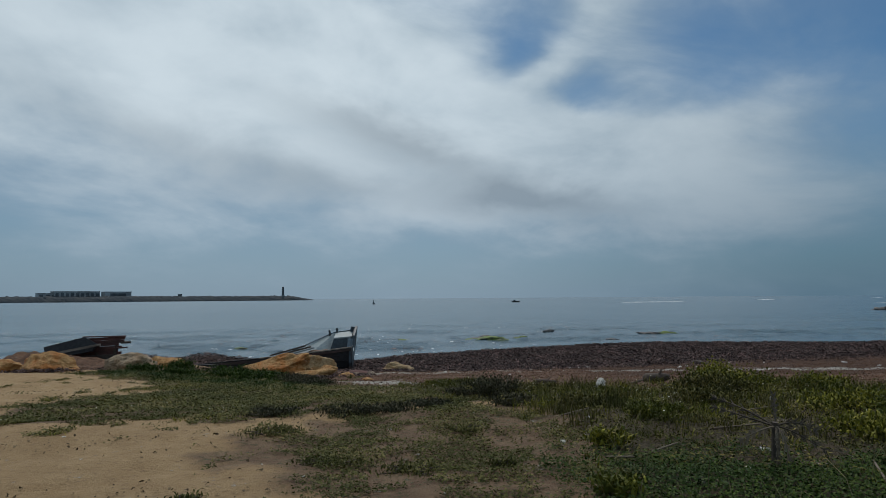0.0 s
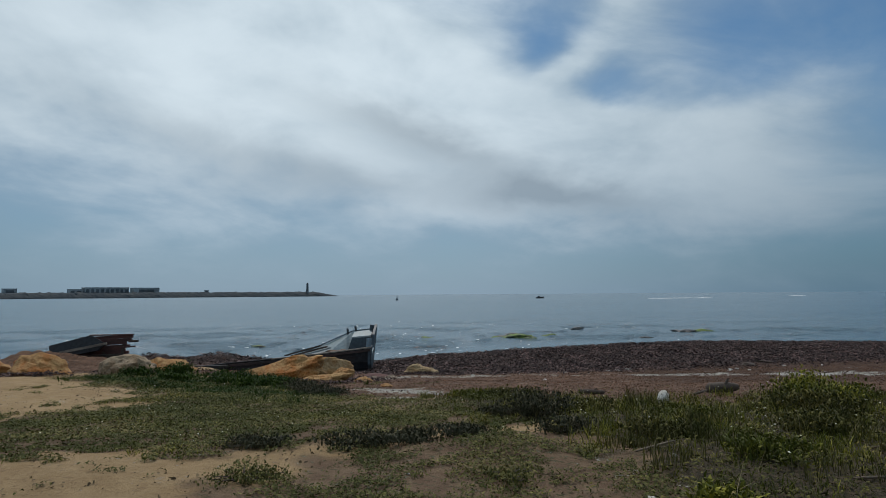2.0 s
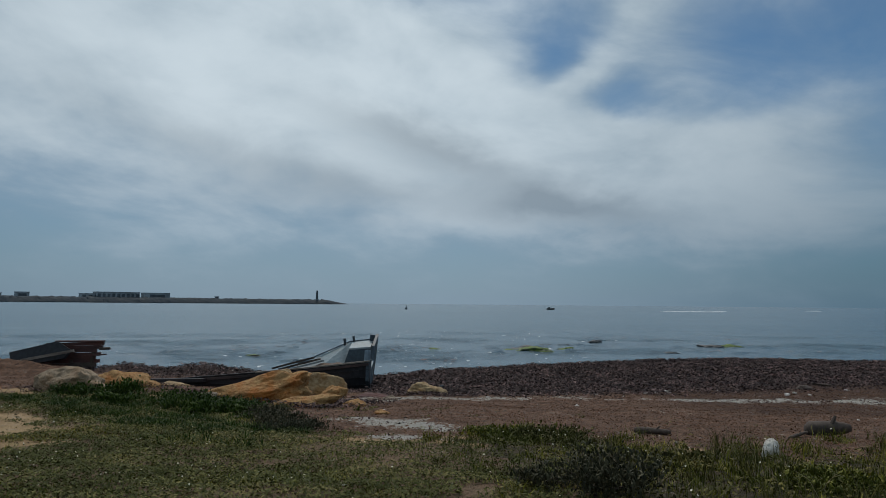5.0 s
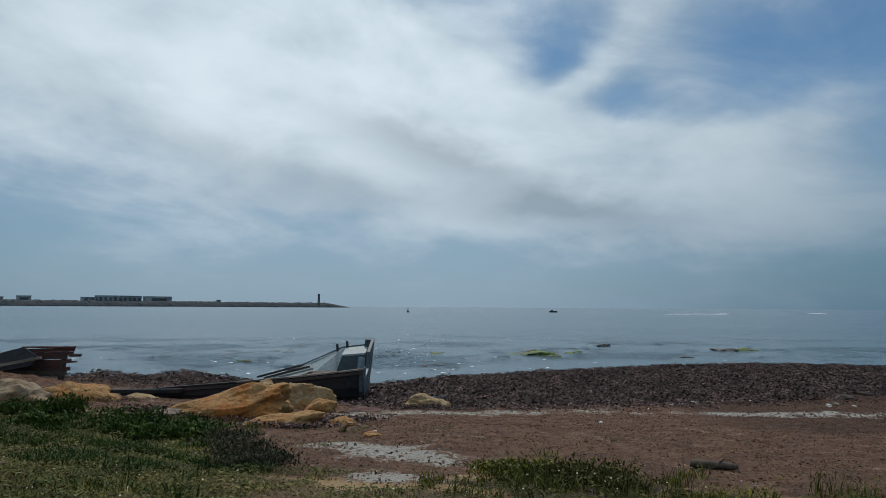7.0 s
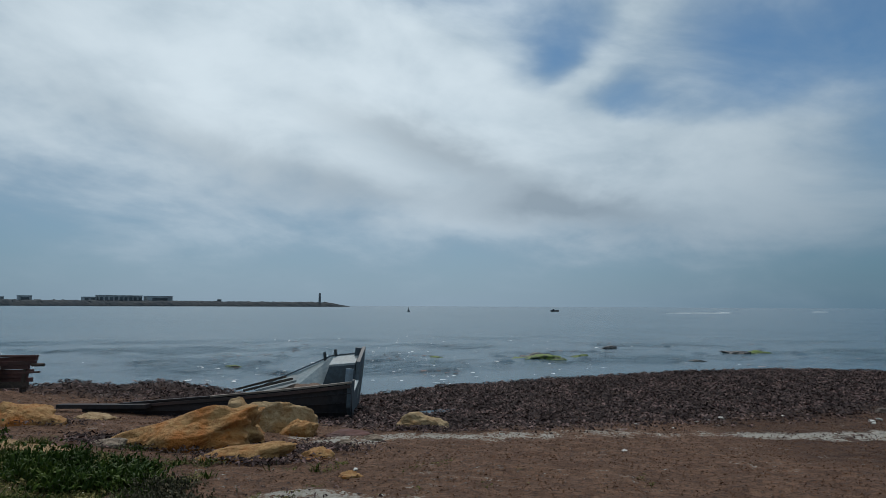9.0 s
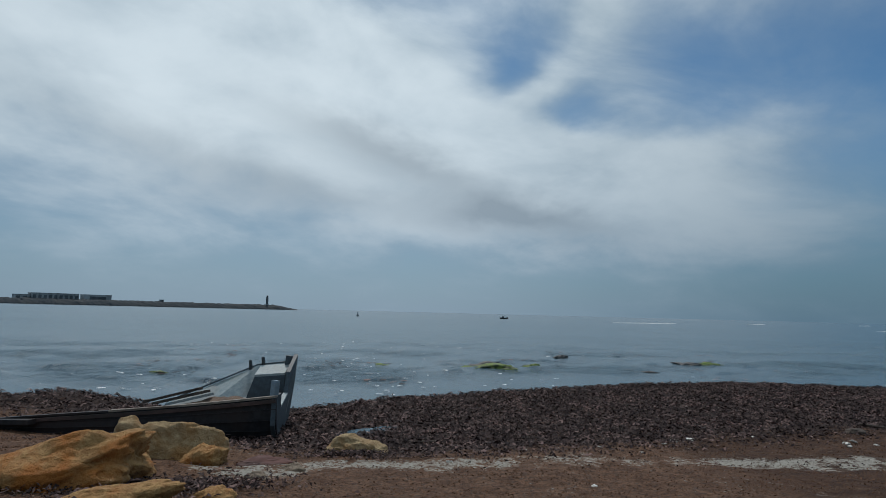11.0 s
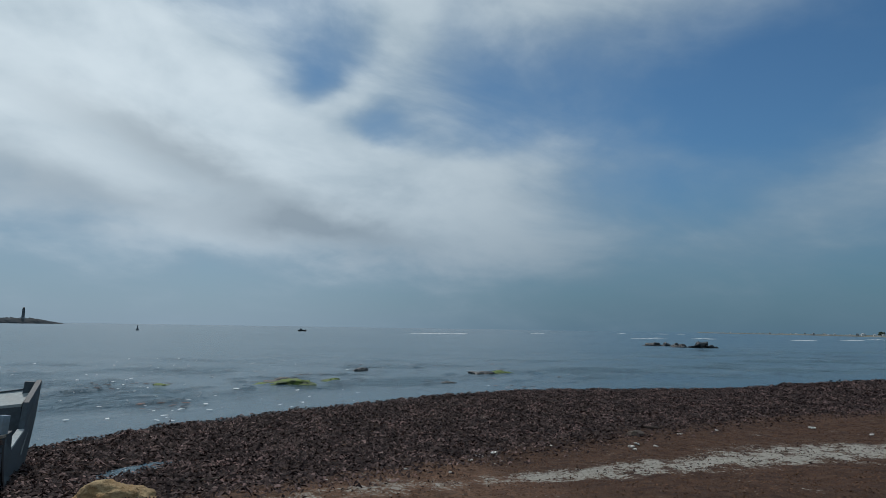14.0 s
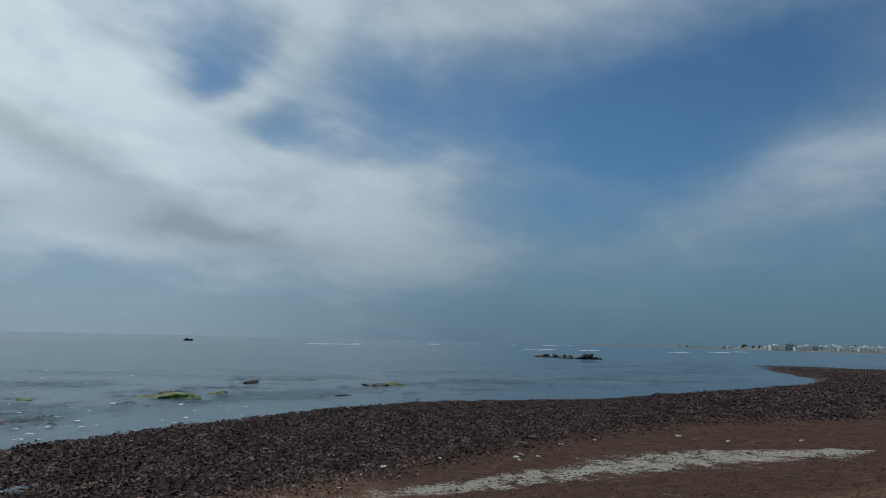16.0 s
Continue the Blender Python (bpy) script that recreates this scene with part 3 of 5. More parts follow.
def breakwater():
    """The rubble mole across the bay: a ridge of rough stone."""
    line = [far(*p) for p in ((-128, 602), (-150, 588), (-185, 556), (-241, 500), (-320, 420), (-430, 350), (-640, 300))]
    rng = np.random.RandomState(3)
    pts = []
    for (ax, ay), (bx, by) in zip(line, line[1:]):
        n = int(math.hypot(bx - ax, by - ay) / 3.2)
        for i in range(n):
            pts.append((ax + (bx - ax) * i / n, ay + (by - ay) * i / n))
    pts = np.array(pts)
    prof = [(-22, -3), (-18, 1.8), (-13, 5.0), (-8, 7.6), (-2, 8.6), (3, 9.4), (4, 7.0), (12, 1.6), (18, -3)]
    rows = []
    for i, (px, py) in enumerate(pts):
        k = min(1, 0.25 + i / 16)
        for off, h in prof:
            j = rng.uniform(-0.9, 0.9, 3)
            rows.append((px - off * 0.70 + j[0], py + off * -0.70 * -1 + j[1], SEA + h * k * (1 + 0.10 * rng.uniform(-1, 1)) + 0.3 * j[2] * (h > 0)))
    m = len(prof)
    f = [(i * m + j, i * m + j + 1, (i + 1) * m + j + 1, (i + 1) * m + j) for i in range(len(pts) - 1) for j in range(m - 1)]
    return tagged(raw("breakwater", np.array(rows), np.array(f), ROCK_B), "long low grey rubble breakwater across the bay", "breakwater")


breakwater()


def lighthouse(x, y):
    t = thing("lighthouse", (x, y, SEA + 8.4), "dark slender lighthouse tower near the breakwater's end", "lighthouse")
    part("base", tube(bmesh.new(), (0, 0, -2), (0, 0, 1.6), 4.2, 3.9, 16), WALL_G, t)
    part("tower", tube(bmesh.new(), (0, 0, 1.6), (0, 0, 15.6), 2.5, 2.1, 16), STEEL_D, t)
    part("gallery", tube(bmesh.new(), (0, 0, 15.6), (0, 0, 16.2), 2.7, 2.7, 16), STEEL_D, t)
    part("lantern", tube(bmesh.new(), (0, 0, 16.2), (0, 0, 18.6), 1.8, 1.7, 12), DARK, t)
    part("roof", tube(bmesh.new(), (0, 0, 18.6), (0, 0, 19.6), 2.0, 0.3, 12), STEEL_D, t)


lighthouse(*far(-149.5, 588))


def shed(name, x, y, w, d, h, wall, roof, label, bays, base=8.2):
    x, y = far(x, y)
    x, y = x - 13, y + 13
    t = thing(name, (x, y, SEA + base), label, "building")
    t.rotation_euler = (0, 0, radians(45))
    part("wall", box(bmesh.new(), (-w / 2, -d / 2, -4.0), (w / 2, d / 2, h)), wall, t)
    part("roof", box(bmesh.new(), (-w / 2 - 0.4, -d / 2 - 0.4, h + 0.01), (w / 2 + 0.4, d / 2 + 0.4, h + 0.7)), roof, t)
    for i in range(bays):
        bx = -w / 2 + w * (i + 0.5) / bays
        part("opening", box(bmesh.new(), (bx - w / bays * 0.3, -d / 2 - 0.05, 0.4), (bx + w / bays * 0.3, -d / 2 + 0.3, h * 0.72)), STEEL_D, t)
    return t


shed("harbour_shed", -269, 470, 66, 24, 9.0, WALL_G, ROOF_L, "long grey harbour shed with dark bays and pale roof", 9)
shed("warehouse", -249.5, 491, 42, 20, 8.6, WALL_F, WALL_F, "pale blank warehouse on the breakwater", 1)
shed("harbour_office", -283, 458, 27, 16, 6.0, WALL_F, WALL_G, "low whitewashed harbour office with dark openings", 3)
shed("harbour_hut", -312.7, 428, 18, 13, 7.0, WALL_F, WALL_G, "small white harbour hut", 1)
shed("harbour_hut", -325.5, 416, 24, 13, 5.0, WALL_G, WALL_G, "small grey harbour hut", 1)
shed("harbour_hut", -213.9, 524, 5.5, 5.5, 4.0, STEEL_D, STEEL_D, "tiny dark hut on the breakwater", 1)


def buoy():
    t = thing("channel_buoy", (-37.6, 330, SEA), "dark channel buoy with a topmark on the water", "buoy")
    part("float", tube(bmesh.new(), (0, 0, -0.4), (0, 0, 0.9), 0.95, 0.75, 12), STEEL_D, t)
    part("mast", tube(bmesh.new(), (0, 0, 0.9), (0, 0, 2.4), 0.42, 0.18, 8), STEEL_D, t)
    part("topmark", tube(bmesh.new(), (0, 0, 2.4), (0, 0, 3.0), 0.32, 0.05, 8), DARK, t)
    t.scale = (0.8, 0.8, 0.78)


buoy()


def loft(bm, sections):
    """Joins open rows of points into a skin."""
    rows = [[bm.verts.new(Vector(p)) for p in s] for s in sections]
    for a, b in zip(rows, rows[1:]):
        for i in range(len(a) - 1):
            bm.faces.new((a[i], a[i + 1], b[i + 1], b[i]))
    return bm


def fishing_boat(x, y):
    t = thing("fishing_boat", (x, y, SEA), "small dark fishing boat far out on the sea", "boat")
    sec = []
    for i in range(9):
        s = i / 8
        w = 0.85 * math.sin(math.pi * min(1, 0.25 + s * 0.75)) ** 0.6
        z = 0.75 + 0.5 * (s - 0.4) ** 2 * 2
        sec.append([(-2.4 + 4.8 * s, -w, z), (-2.4 + 4.8 * s, -w * 0.8, 0.2), (-2.4 + 4.8 * s, 0, -0.25), (-2.4 + 4.8 * s, w * 0.8, 0.2), (-2.4 + 4.8 * s, w, z)])
    part("hull", loft(bmesh.new(), sec), HULL, t)
    part("deck", box(bmesh.new(), (-2.1, -0.6, 0.45), (1.8, 0.6, 0.52)), WOOD_D, t)
    part("cabin", box(bmesh.new(), (-1.3, -0.5, 0.52), (-0.2, 0.5, 1.6), 0.05), PAINT_D, t)
    part("mast", tube(bmesh.new(), (0.4, 0, 0.5), (0.4, 0, 2.0), 0.05, 0.03, 6), DARK, t)
    part("net_pile", box(bmesh.new(), (0.7, -0.4, 0.52), (1.5, 0.4, 0.95), 0.15), DARK, t)


fishing_boat(42.9, 395)


def far_coast():
    """A low coast at the side of the bay, town houses and trees on it."""
    rng = random.Random(11)
    line = [(40.5, 2900), (46, 1900), (52, 1150), (56, 930), (60, 820), (66, 740), (80, 640), (100, 600)]
    inner, outer = [], []
    for i in range(61):
        a = 40.5 + (100 - 40.5) * i / 60
        r = float(np.interp(a, [p[0] for p in line], [p[1] for p in line]))
        inner.append((math.sin(radians(a)), math.cos(radians(a)), r + rng.uniform(-12, 12)))
    bm = bmesh.new()
    rows = []
    for sx, sy, r in inner:
        hill = 2.0 + rng.uniform(0, 1.0)
        rows.append([(sx * r, 11 + sy * r, SEA - 0.5), (sx * (r + 6), 11 + sy * (r + 6), SEA + 1.1), (sx * (r + 90), 11 + sy * (r + 90), SEA + hill), (sx * (r + 600), 11 + sy * (r + 600), SEA + hill)])
    ob = part("far_coast", loft(bm, rows), surface("far_land", (0.12, 0.125, 0.105), (0.19, 0.19, 0.165), 0.02, 0.9, 0.2, 0.3), None)
    tagged(ob, "low hazy built-up coast beyond the bay", "coast", kind="structure")

    def house(w, d, h, storeys, wall, label):
        t = thing("town_house", (0, 0, 0), label, "house", "houses of the far town")
        part("wall", box(bmesh.new(), (-w / 2, -d / 2, -2), (w / 2, d / 2, h)), wall, t)
        part("roof", box(bmesh.new(), (-w / 2 - 0.2, -d / 2 - 0.2, h + 0.01), (w / 2 + 0.2, d / 2 + 0.2, h + 0.5)), WALL_W, t)
        part("stair_tower", box(bmesh.new(), (-w * 0.2, -d * 0.1, h + 0.5), (w * 0.15, d * 0.3, h + 2.4)), wall, t)
        n = max(2, int(w / 4))
        for s in range(storeys):
            for i in range(n):
                cx = -w / 2 + w * (i + 0.5) / n
                zz = h * (s + 0.35) / storeys
                part("window", box(bmesh.new(), (cx - 0.5, -d / 2 - 0.06, zz), (cx + 0.5, -d / 2 + 0.2, zz + 1.2)), DARK, t)
        return t
    kinds = [house(11, 9, 5.2, 2, WALL_W, "flat-roofed white house in the far town"), house(18, 10, 4.2, 1, WALL_W, "long low white house in the far town"),
             house(9, 9, 7.6, 2, WALL_G, "grey flat-roofed house in the far town"), house(8, 8, 3.8, 1, WALL_W, "small white cube house in the far town")]

    def tree(i):
        t = thing("tree", (0, 0, 0), "dark rounded tree among the far houses", "tree", "trees of the far town")
        part("trunk", tube(bmesh.new(), (0, 0, -1), (0, 0, 3.0), 0.3, 0.2, 6), WOOD_D, t)
        bm = bmesh.new()
        for k in range(16):
            m = Matrix.Translation((rng.uniform(-2.6, 2.6), rng.uniform(-2, 2), rng.uniform(2.4, 5.4))) @ Matrix.Diagonal((*[rng.uniform(0.7, 1.5) for _ in range(3)], 1))
            bmesh.ops.create_icosphere(bm, subdivisions=1, radius=1, matrix=m)
        part("crown", bm, TREE_M, t)
        return t
    trees = [tree(0), tree(1)]
    first = set()
    spots = []
    for i in range(78):
        a = 42.5 + 26.5 * (i / 78) ** 0.85 + rng.uniform(-0.25, 0.25)
        r = float(np.interp(a, [p[0] for p in line], [p[1] for p in line])) + rng.choice((14, 22, 45, 80, 120)) + rng.uniform(0, 10)
        spots.append((a, r, rng.choice((0, 0, 1, 1, 2, 3, 3)), rng.uniform(-20, 20), rng.uniform(0.50, 0.85) * (0.6 if a < 55 else 1.25)))
    for i in range(26):
        a = 53 + 16 * rng.random()
        r = float(np.interp(a, [p[0] for p in line], [p[1] for p in line])) + rng.uniform(30, 130)
        spots.append((a, r, 4 + i % 2, rng.uniform(0, 360), rng.uniform(0.7, 1.1)))
    for a, r, k, turn, sc in spots:
        m = pose(math.sin(radians(a)) * r, 11 + math.cos(radians(a)) * r, SEA + 1.2 + min(1.6, (r % 100) * 0.01), 0, 0, -a + turn) @ Matrix.Scale(sc, 4)
        src = (kinds + trees)[k]
        if k not in first:
            first.add(k)
            src.matrix_basis = m
        else:
            c = copy_thing(src, m)
            c.scale = (sc, sc, sc)


far_coast()


# ---- in the water ----
def foam(x, y, length, depth, seed):
    """A ragged streak of broken water."""
    rng = random.Random(seed)
    bm = bmesh.new()
    n = max(8, int(length * 1.5))
    rows = []
    for i in range(n + 1):
        s = i / n
        w = depth * (0.15 + math.sin(math.pi * s) ** 0.5 * rng.uniform(0.35, 1))
        c = rng.uniform(-0.3, 0.3) * depth
        h = 0.28 * math.sin(math.pi * s) * rng.uniform(0.4, 1) * min(1, depth)
        rows.append([(x + length * (s - 0.5), y + c - w, SEA + 0.03), (x + length * (s - 0.5), y + c - w * 0.3, SEA + 0.08 + h), (x + length * (s - 0.5), y + c + w, SEA + 0.03)])
    tagged(part("wave_foam", loft(bm, rows), FOAM_GLINT, None, "", True), "white foam streak of a breaking wave", "foam", "white wave crests")


for i, (fx, fy, fl, fd) in enumerate([(110, 340, 28, 1.2), (134, 372, 9, 1.2), (96, 330, 12, 0.8), (240, 480, 13, 2.5), (505, 670, 30, 5), (560, 700, 14, 4), (430, 640, 12, 4),
                                      (168, 240, 16, 0.5), (190, 262, 10, 0.5), (206, 250, 14, 1.6), (250, 236, 16, 1.6), (310, 260, 18, 2.0), (380, 300, 18, 2.2)]):
    foam(fx, fy, fl, fd, i)


def sea_rock(x, y, size, mat, seed, label):
    ob = boulder("sea_rock", (x, y, SEA - size[2] * 0.25), size, mat, seed, label, "rock", seed * 37 % 60 - 30, 0.5 if seed < 20 else 0.95, 5, 4)
    tagged(ob, group="rocks in the shallows")


sea_rock(1.9, 47.3, (1.1, 0.8, 0.30), ALGAE, 1, "low rock covered with bright green algae")
sea_rock(3.2, 47.6, (1.35, 0.9, 0.34), ALGAE, 2, "low rock covered with bright green algae")
sea_rock(2.6, 48.6, (1.4, 0.5, 0.34), ROCK_D, 3, "dark wet rock just above the water")
sea_rock(5.3, 48.9, (0.7, 0.5, 0.22), ALGAE, 4, "small rock covered with green algae")
sea_rock(-3.6, 47.4, (0.5, 0.4, 0.12), ALGAE, 5, "small rock covered with green algae")
sea_rock(8.5, 57.0, (0.75, 0.5, 0.34), ROCK_D, 6, "dark rounded rock rising from the water")
sea_rock(16.2, 53.4, (1.0, 0.6, 0.26), ROCK_D, 7, "dark wet rock just above the water")
sea_rock(17.9, 53.8, (1.1, 0.5, 0.22), ALGAE, 8, "flat rock with a skin of green algae")
sea_rock(11.4, 46.7, (0.7, 0.3, 0.13), ROCK_D, 9, "dark wet rock just above the water")
sea_rock(-13.4, 40.6, (0.5, 0.3, 0.10), ALGAE, 10, "low rock covered with bright green algae")
for i, (sx, sy, a, b, c) in enumerate([(87.8, 130, 1.9, 1.2, 0.6), (90.2, 128, 1.8, 1.1, 0.75), (92.2, 127, 1.4, 0.9, 0.5), (86.9, 119, 1.8, 1.2, 0.85), (88.9, 117, 2.2, 1.4, 1.2), (91.0, 115.8, 1.7, 1.0, 0.7)]):
    sea_rock(sx, sy, (a, b, c), ROCK_D, 20 + i, "dark jagged reef rock standing out of the sea")


# ---- rocks on the shore ----
def rock(x, y, size, mat, seed, label, turn=0, sink=0.3, rough=0.20, tilt=0):
    return boulder("rock", (x, y, gz(x, y) + size[2] * (1 - 2 * sink) * 0.5 - 0.02), size, mat, seed, label, "rock", turn, rough, 13, 5, tilt)


rock(-11.2, 17.6, (1.05, 0.6, 0.46), ROCK_O, 31, "orange-tan boulder with a flat sloping top", -8, 0.3, 0.16, -12)
rock(-12.6, 17.8, (0.6, 0.5, 0.28), ROCK_O, 32, "tan boulder half sunk in sand")
rock(-9.1, 17.75, (0.95, 0.55, 0.54), ROCK_T, 33, "grey-tan boulder beside the grass", 10)
rock(-9.05, 19.7, (0.85, 0.55, 0.38), ROCK_O, 34, "low ochre boulder in dry seaweed", 5)
rock(-8.7, 21.3, (0.6, 0.4, 0.18), ROCK_Y, 35, "flat pale rock by the wrecked boat's bow")
rock(-5.5, 18.6, (1.50, 0.62, 0.44), ROCK_O, 41, "large ochre rock with orange weathered hollows", 20, 0.25, 0.20, 13)
rock(-5.0, 19.2, (0.66, 0.5, 0.42), ROCK_O, 42, "ochre rock with orange weathered hollows", 30, 0.25, 0.22, 10)
rock(-4.85, 20.9, (0.86, 0.44, 0.54), ROCK_Y, 43, "pale yellow rounded rock beside the wrecked boat", 8, 0.25, 0.2)
rock(-4.42, 20.5, (0.44, 0.26, 0.26), ROCK_O, 44, "orange-brown boulder beside a pale rock", 25, 0.3, 0.2, 20)
rock(-5.6, 20.9, (0.7, 0.4, 0.50), ROCK_Y, 45, "pale rock leaning towards the wrecked boat", 10)
rock(-6.4, 17.9, (0.36, 0.22, 0.12), ROCK_G, 46, "brown rock covered with seaweed")
rock(-4.4, 17.55, (0.80, 0.30, 0.22), ROCK_O, 47, "low ochre rock in brown seaweed", 16, 0.3, 0.2, 9)
rock(-3.35, 18.1, (0.3, 0.22, 0.17), ROCK_O, 48, "small ochre rock in brown seaweed")
rock(-3.25, 19.5, (0.20, 0.15, 0.11), ROCK_G, 49, "small brown rock at the wrecked boat's foot")
rock(-2.9, 20.2, (0.22, 0.15, 0.09), ROCK_G, 50, "small dark rock at the wrecked boat's foot")
rock(-3.4, 20.6, (0.5, 0.25, 0.14), WOOD_R, 51, "dark red stone half buried in sand", 12)
rock(-2.15, 21.9, (0.70, 0.46, 0.29), ROCK_Y, 52, "pale yellow rock on dark seaweed", 8)
rock(-2.6, 16.7, (0.18, 0.12, 0.07), ROCK_O, 53, "small ochre stone in brown seaweed")
rock(2.27, 12.25, (0.10, 0.09, 0.18), STONE_W, 54, "white upright stone at the edge of the grass", 0, 0.1, 0.2, -22)
rock(9.7, 26.7, (0.32, 0.2, 0.12), WOOD_D, 55, "brown lump of matted seaweed and driftwood", 20)
rock(5.6, 13.2, (0.28, 0.2, 0.14), STONE_W, 56, "pale stone among weeds")


# ---- wrecked boat ----
def wrecked_boat():
    t = thing("wrecked_boat", (-4.0, 24.8, gz(-4, 24.8)), "half-buried wooden boat wreck with dark hull and high stern", "boat")
    o = t.location

    def put(name, bm, mat, label="", parent=None, smooth=False):
        for v in bm.verts:
            v.co -= o
        return part(name, bm, mat, parent or t, label, smooth)
    n = 16

    def top(s):
        return Vector((-4.0 - 6.9 * s, 23.6 + 0.15 * math.sin(s * 3.1) + 0.75 * s * s, -0.36 - 0.60 * s - 0.10 * math.sin(s * 3.14) - 0.20 * s ** 4))

    def foot(s):
        return Vector((-3.97 - 6.9 * s, 23.95 + 0.75 * s * s, -1.45))
    rows = []
    for i in range(n + 1):
        s = i / n
        a, b = top(s), foot(s)
        row = [a.lerp(b, k / 5) + Vector((0, -0.14 * math.sin(math.pi * k / 5), 0)) for k in range(6)]
        rows.append(row)
    inner = [[p + Vector((0, 0.07, 0)) for p in r] for r in rows]
    bm = loft(bmesh.new(), rows)
    loft(bm, inner)
    for a, b in ((rows[0], inner[0]), (rows[-1], inner[-1])):
        loft(bm, [a, b])
    hull = put("hull_side", bm, HULL, "dark blue-black weathered hull side")
    for k in (1, 2, 3):
        bm = sweep(bmesh.new(), [r[k] + Vector((0, -0.008, 0)) for r in rows], 0.016, 0.012)
        put("plank_seam", bm, HULL, "", hull)
    line = [top(i / n) for i in range(n + 1)]
    put("gunwale", sweep(bmesh.new(), [p + Vector((0, 0.03, 0.025)) for p in line[:9]], 0.14, 0.04), WOOD_G, "grey worn gunwale")
    put("gunwale", sweep(bmesh.new(), [p + Vector((0, 0.03, 0.02)) for p in line[8:]], 0.13, 0.035), HULL, "blackened bow end of the gunwale")
    put("rub_rail", sweep(bmesh.new(), [p + Vector((0, -0.05, -0.055)) for p in line[:13]], 0.05, 0.07), RAIL_R, "faded red-brown rubbing strake")
    x0 = -4.0
    out = [(x0, 23.95, -1.5), (x0, 23.55, -0.9), (x0, 23.6, -0.34), (x0 + 0.02, 23.95, -0.30), (x0 - 0.04, 24.2, -0.66), (x0 - 0.16, 25.3, -0.52), (x0 - 0.15, 25.45, -0.02),
           (x0 - 0.13, 26.15, 0.33), (x0 - 0.22, 26.3, -0.4), (x0 - 0.33, 26.15, -1.5)]
    put("transom", slab(bmesh.new(), out, (-0.09, 0, 0)), PAINT_D, "slate-blue stern board with a cut-out")
    put("stern_post", beam(bmesh.new(), (-4.50, 26.1, -1.3), (-4.32, 26.12, 0.30), 0.14, 0.16), PAINT_D, "slate-blue stern post")
    put("quarter_post", beam(bmesh.new(), (-4.12, 23.78, -0.75), (-4.08, 23.82, -0.04), 0.17, 0.10), PAINT_B, "worn light blue corner post")
    # pale bar: the lit cut edge of the stern board, put into colour
    put("lit_transom_edge", beam(bmesh.new(), (-4.10, 24.22, -0.63), (-4.20, 25.3, -0.49), 0.11, 0.04), HULL_IN)
    # the far side leans out, its inner face is bare
    far = [[(-4.2, 26.15, 0.16), (-4.2, 25.75, -0.55), (-4.2, 25.4, -0.95)], [(-5.05, 26.2, 0.05), (-5.05, 25.7, -0.60), (-5.05, 25.3, -1.0)],
           [(-6.0, 26.2, -0.38), (-6.0, 25.6, -0.80), (-6.0, 25.2, -1.05)], [(-7.1, 26.1, -0.86), (-7.1, 25.5, -1.05), (-7.1, 25.1, -1.15)]]
    bm = loft(bmesh.new(), far)
    loft(bm, [[(a, b + 0.07, c) for a, b, c in r] for r in far])
    put("far_side", bm, HULL_IN, "pale grey inner planking of the far side")
    put("far_gunwale", beam(beam(bmesh.new(), (-4.2, 26.2, 0.17), (-5.1, 26.25, 0.06), 0.10, 0.035), (-5.1, 26.25, 0.06), (-7.2, 26.15, -0.86), 0.07, 0.035), PAINT_D, "dark worn rail of the far side")
    put("stern_seat", slab(bmesh.new(), [(-4.3, 26.12, 0.12), (-5.0, 26.14, 0.05), (-5.0, 25.6, -0.12), (-4.3, 25.6, -0.06)], (0, 0, -0.05)), HULL_IN, "pale worn stern seat")
    put("seat_front", slab(bmesh.new(), [(-4.3, 25.6, -0.11), (-5.0, 25.6, -0.17), (-5.3, 25.5, -1.1), (-4.3, 25.5, -1.1)], (0, 0.05, 0)), PAINT_D)
    put("floor_board", slab(bmesh.new(), [(-4.35, 23.9, -0.72), (-7.2, 24.0, -1.0), (-7.2, 25.4, -1.1), (-4.45, 25.5, -0.88)], (0, 0, -0.05)), PAINT_D, "dark worn floor boards")
    for x, y, z in ((-4.95, 26.2, 0.06), (-5.25, 26.2, -0.02)):
        put("thole_pin", tube(bmesh.new(), (x, y, z - 0.05), (x - 0.03, y, z + 0.18), 0.045, 0.04, 8), DARK, "black thole pin")
    for a, b, w in (((-5.75, 24.7, -0.40), (-7.2, 25.5, -0.80), 0.16), ((-6.0, 25.0, -0.38), (-7.5, 25.7, -0.80), 0.12), ((-5.55, 24.4, -0.42), (-6.6, 24.7, -0.70), 0.12)):
        put("loose_plank", beam(bmesh.new(), a, b, w, 0.05), WOOD_D if w > 0.12 or a[0] < -5.8 else HULL_IN, "loose broken plank")
    bm = bmesh.new()
    bmesh.ops.create_grid(bm, x_segments=30, y_segments=14, size=1, matrix=Matrix.Translation((-5.45, 24.5, 0)) @ Matrix.Diagonal((1.0, 0.75, 1, 1)))
    for v in bm.verts:
        u = (v.co.x + 5.45) / 1.0
        v.co.z = -0.52 - 0.12 * (u < 0) * -u - 0.16 * abs((v.co.y - 24.5) / 0.75) ** 2 + 0.10 * noise.noise(v.co * 3) + 0.06 * u - 0.1 * u * u
    put("seaweed_fill", bm, WRACK_FILL, "brown seaweed and sand filling the hull", None, True)
    bm = bmesh.new()
    beam(bm, (-9.0, 23.95, -1.0), (-11.6, 24.5, -1.12), 0.20, 0.10)
    put("bow_timber", bm, HULL, "black broken bow timber")


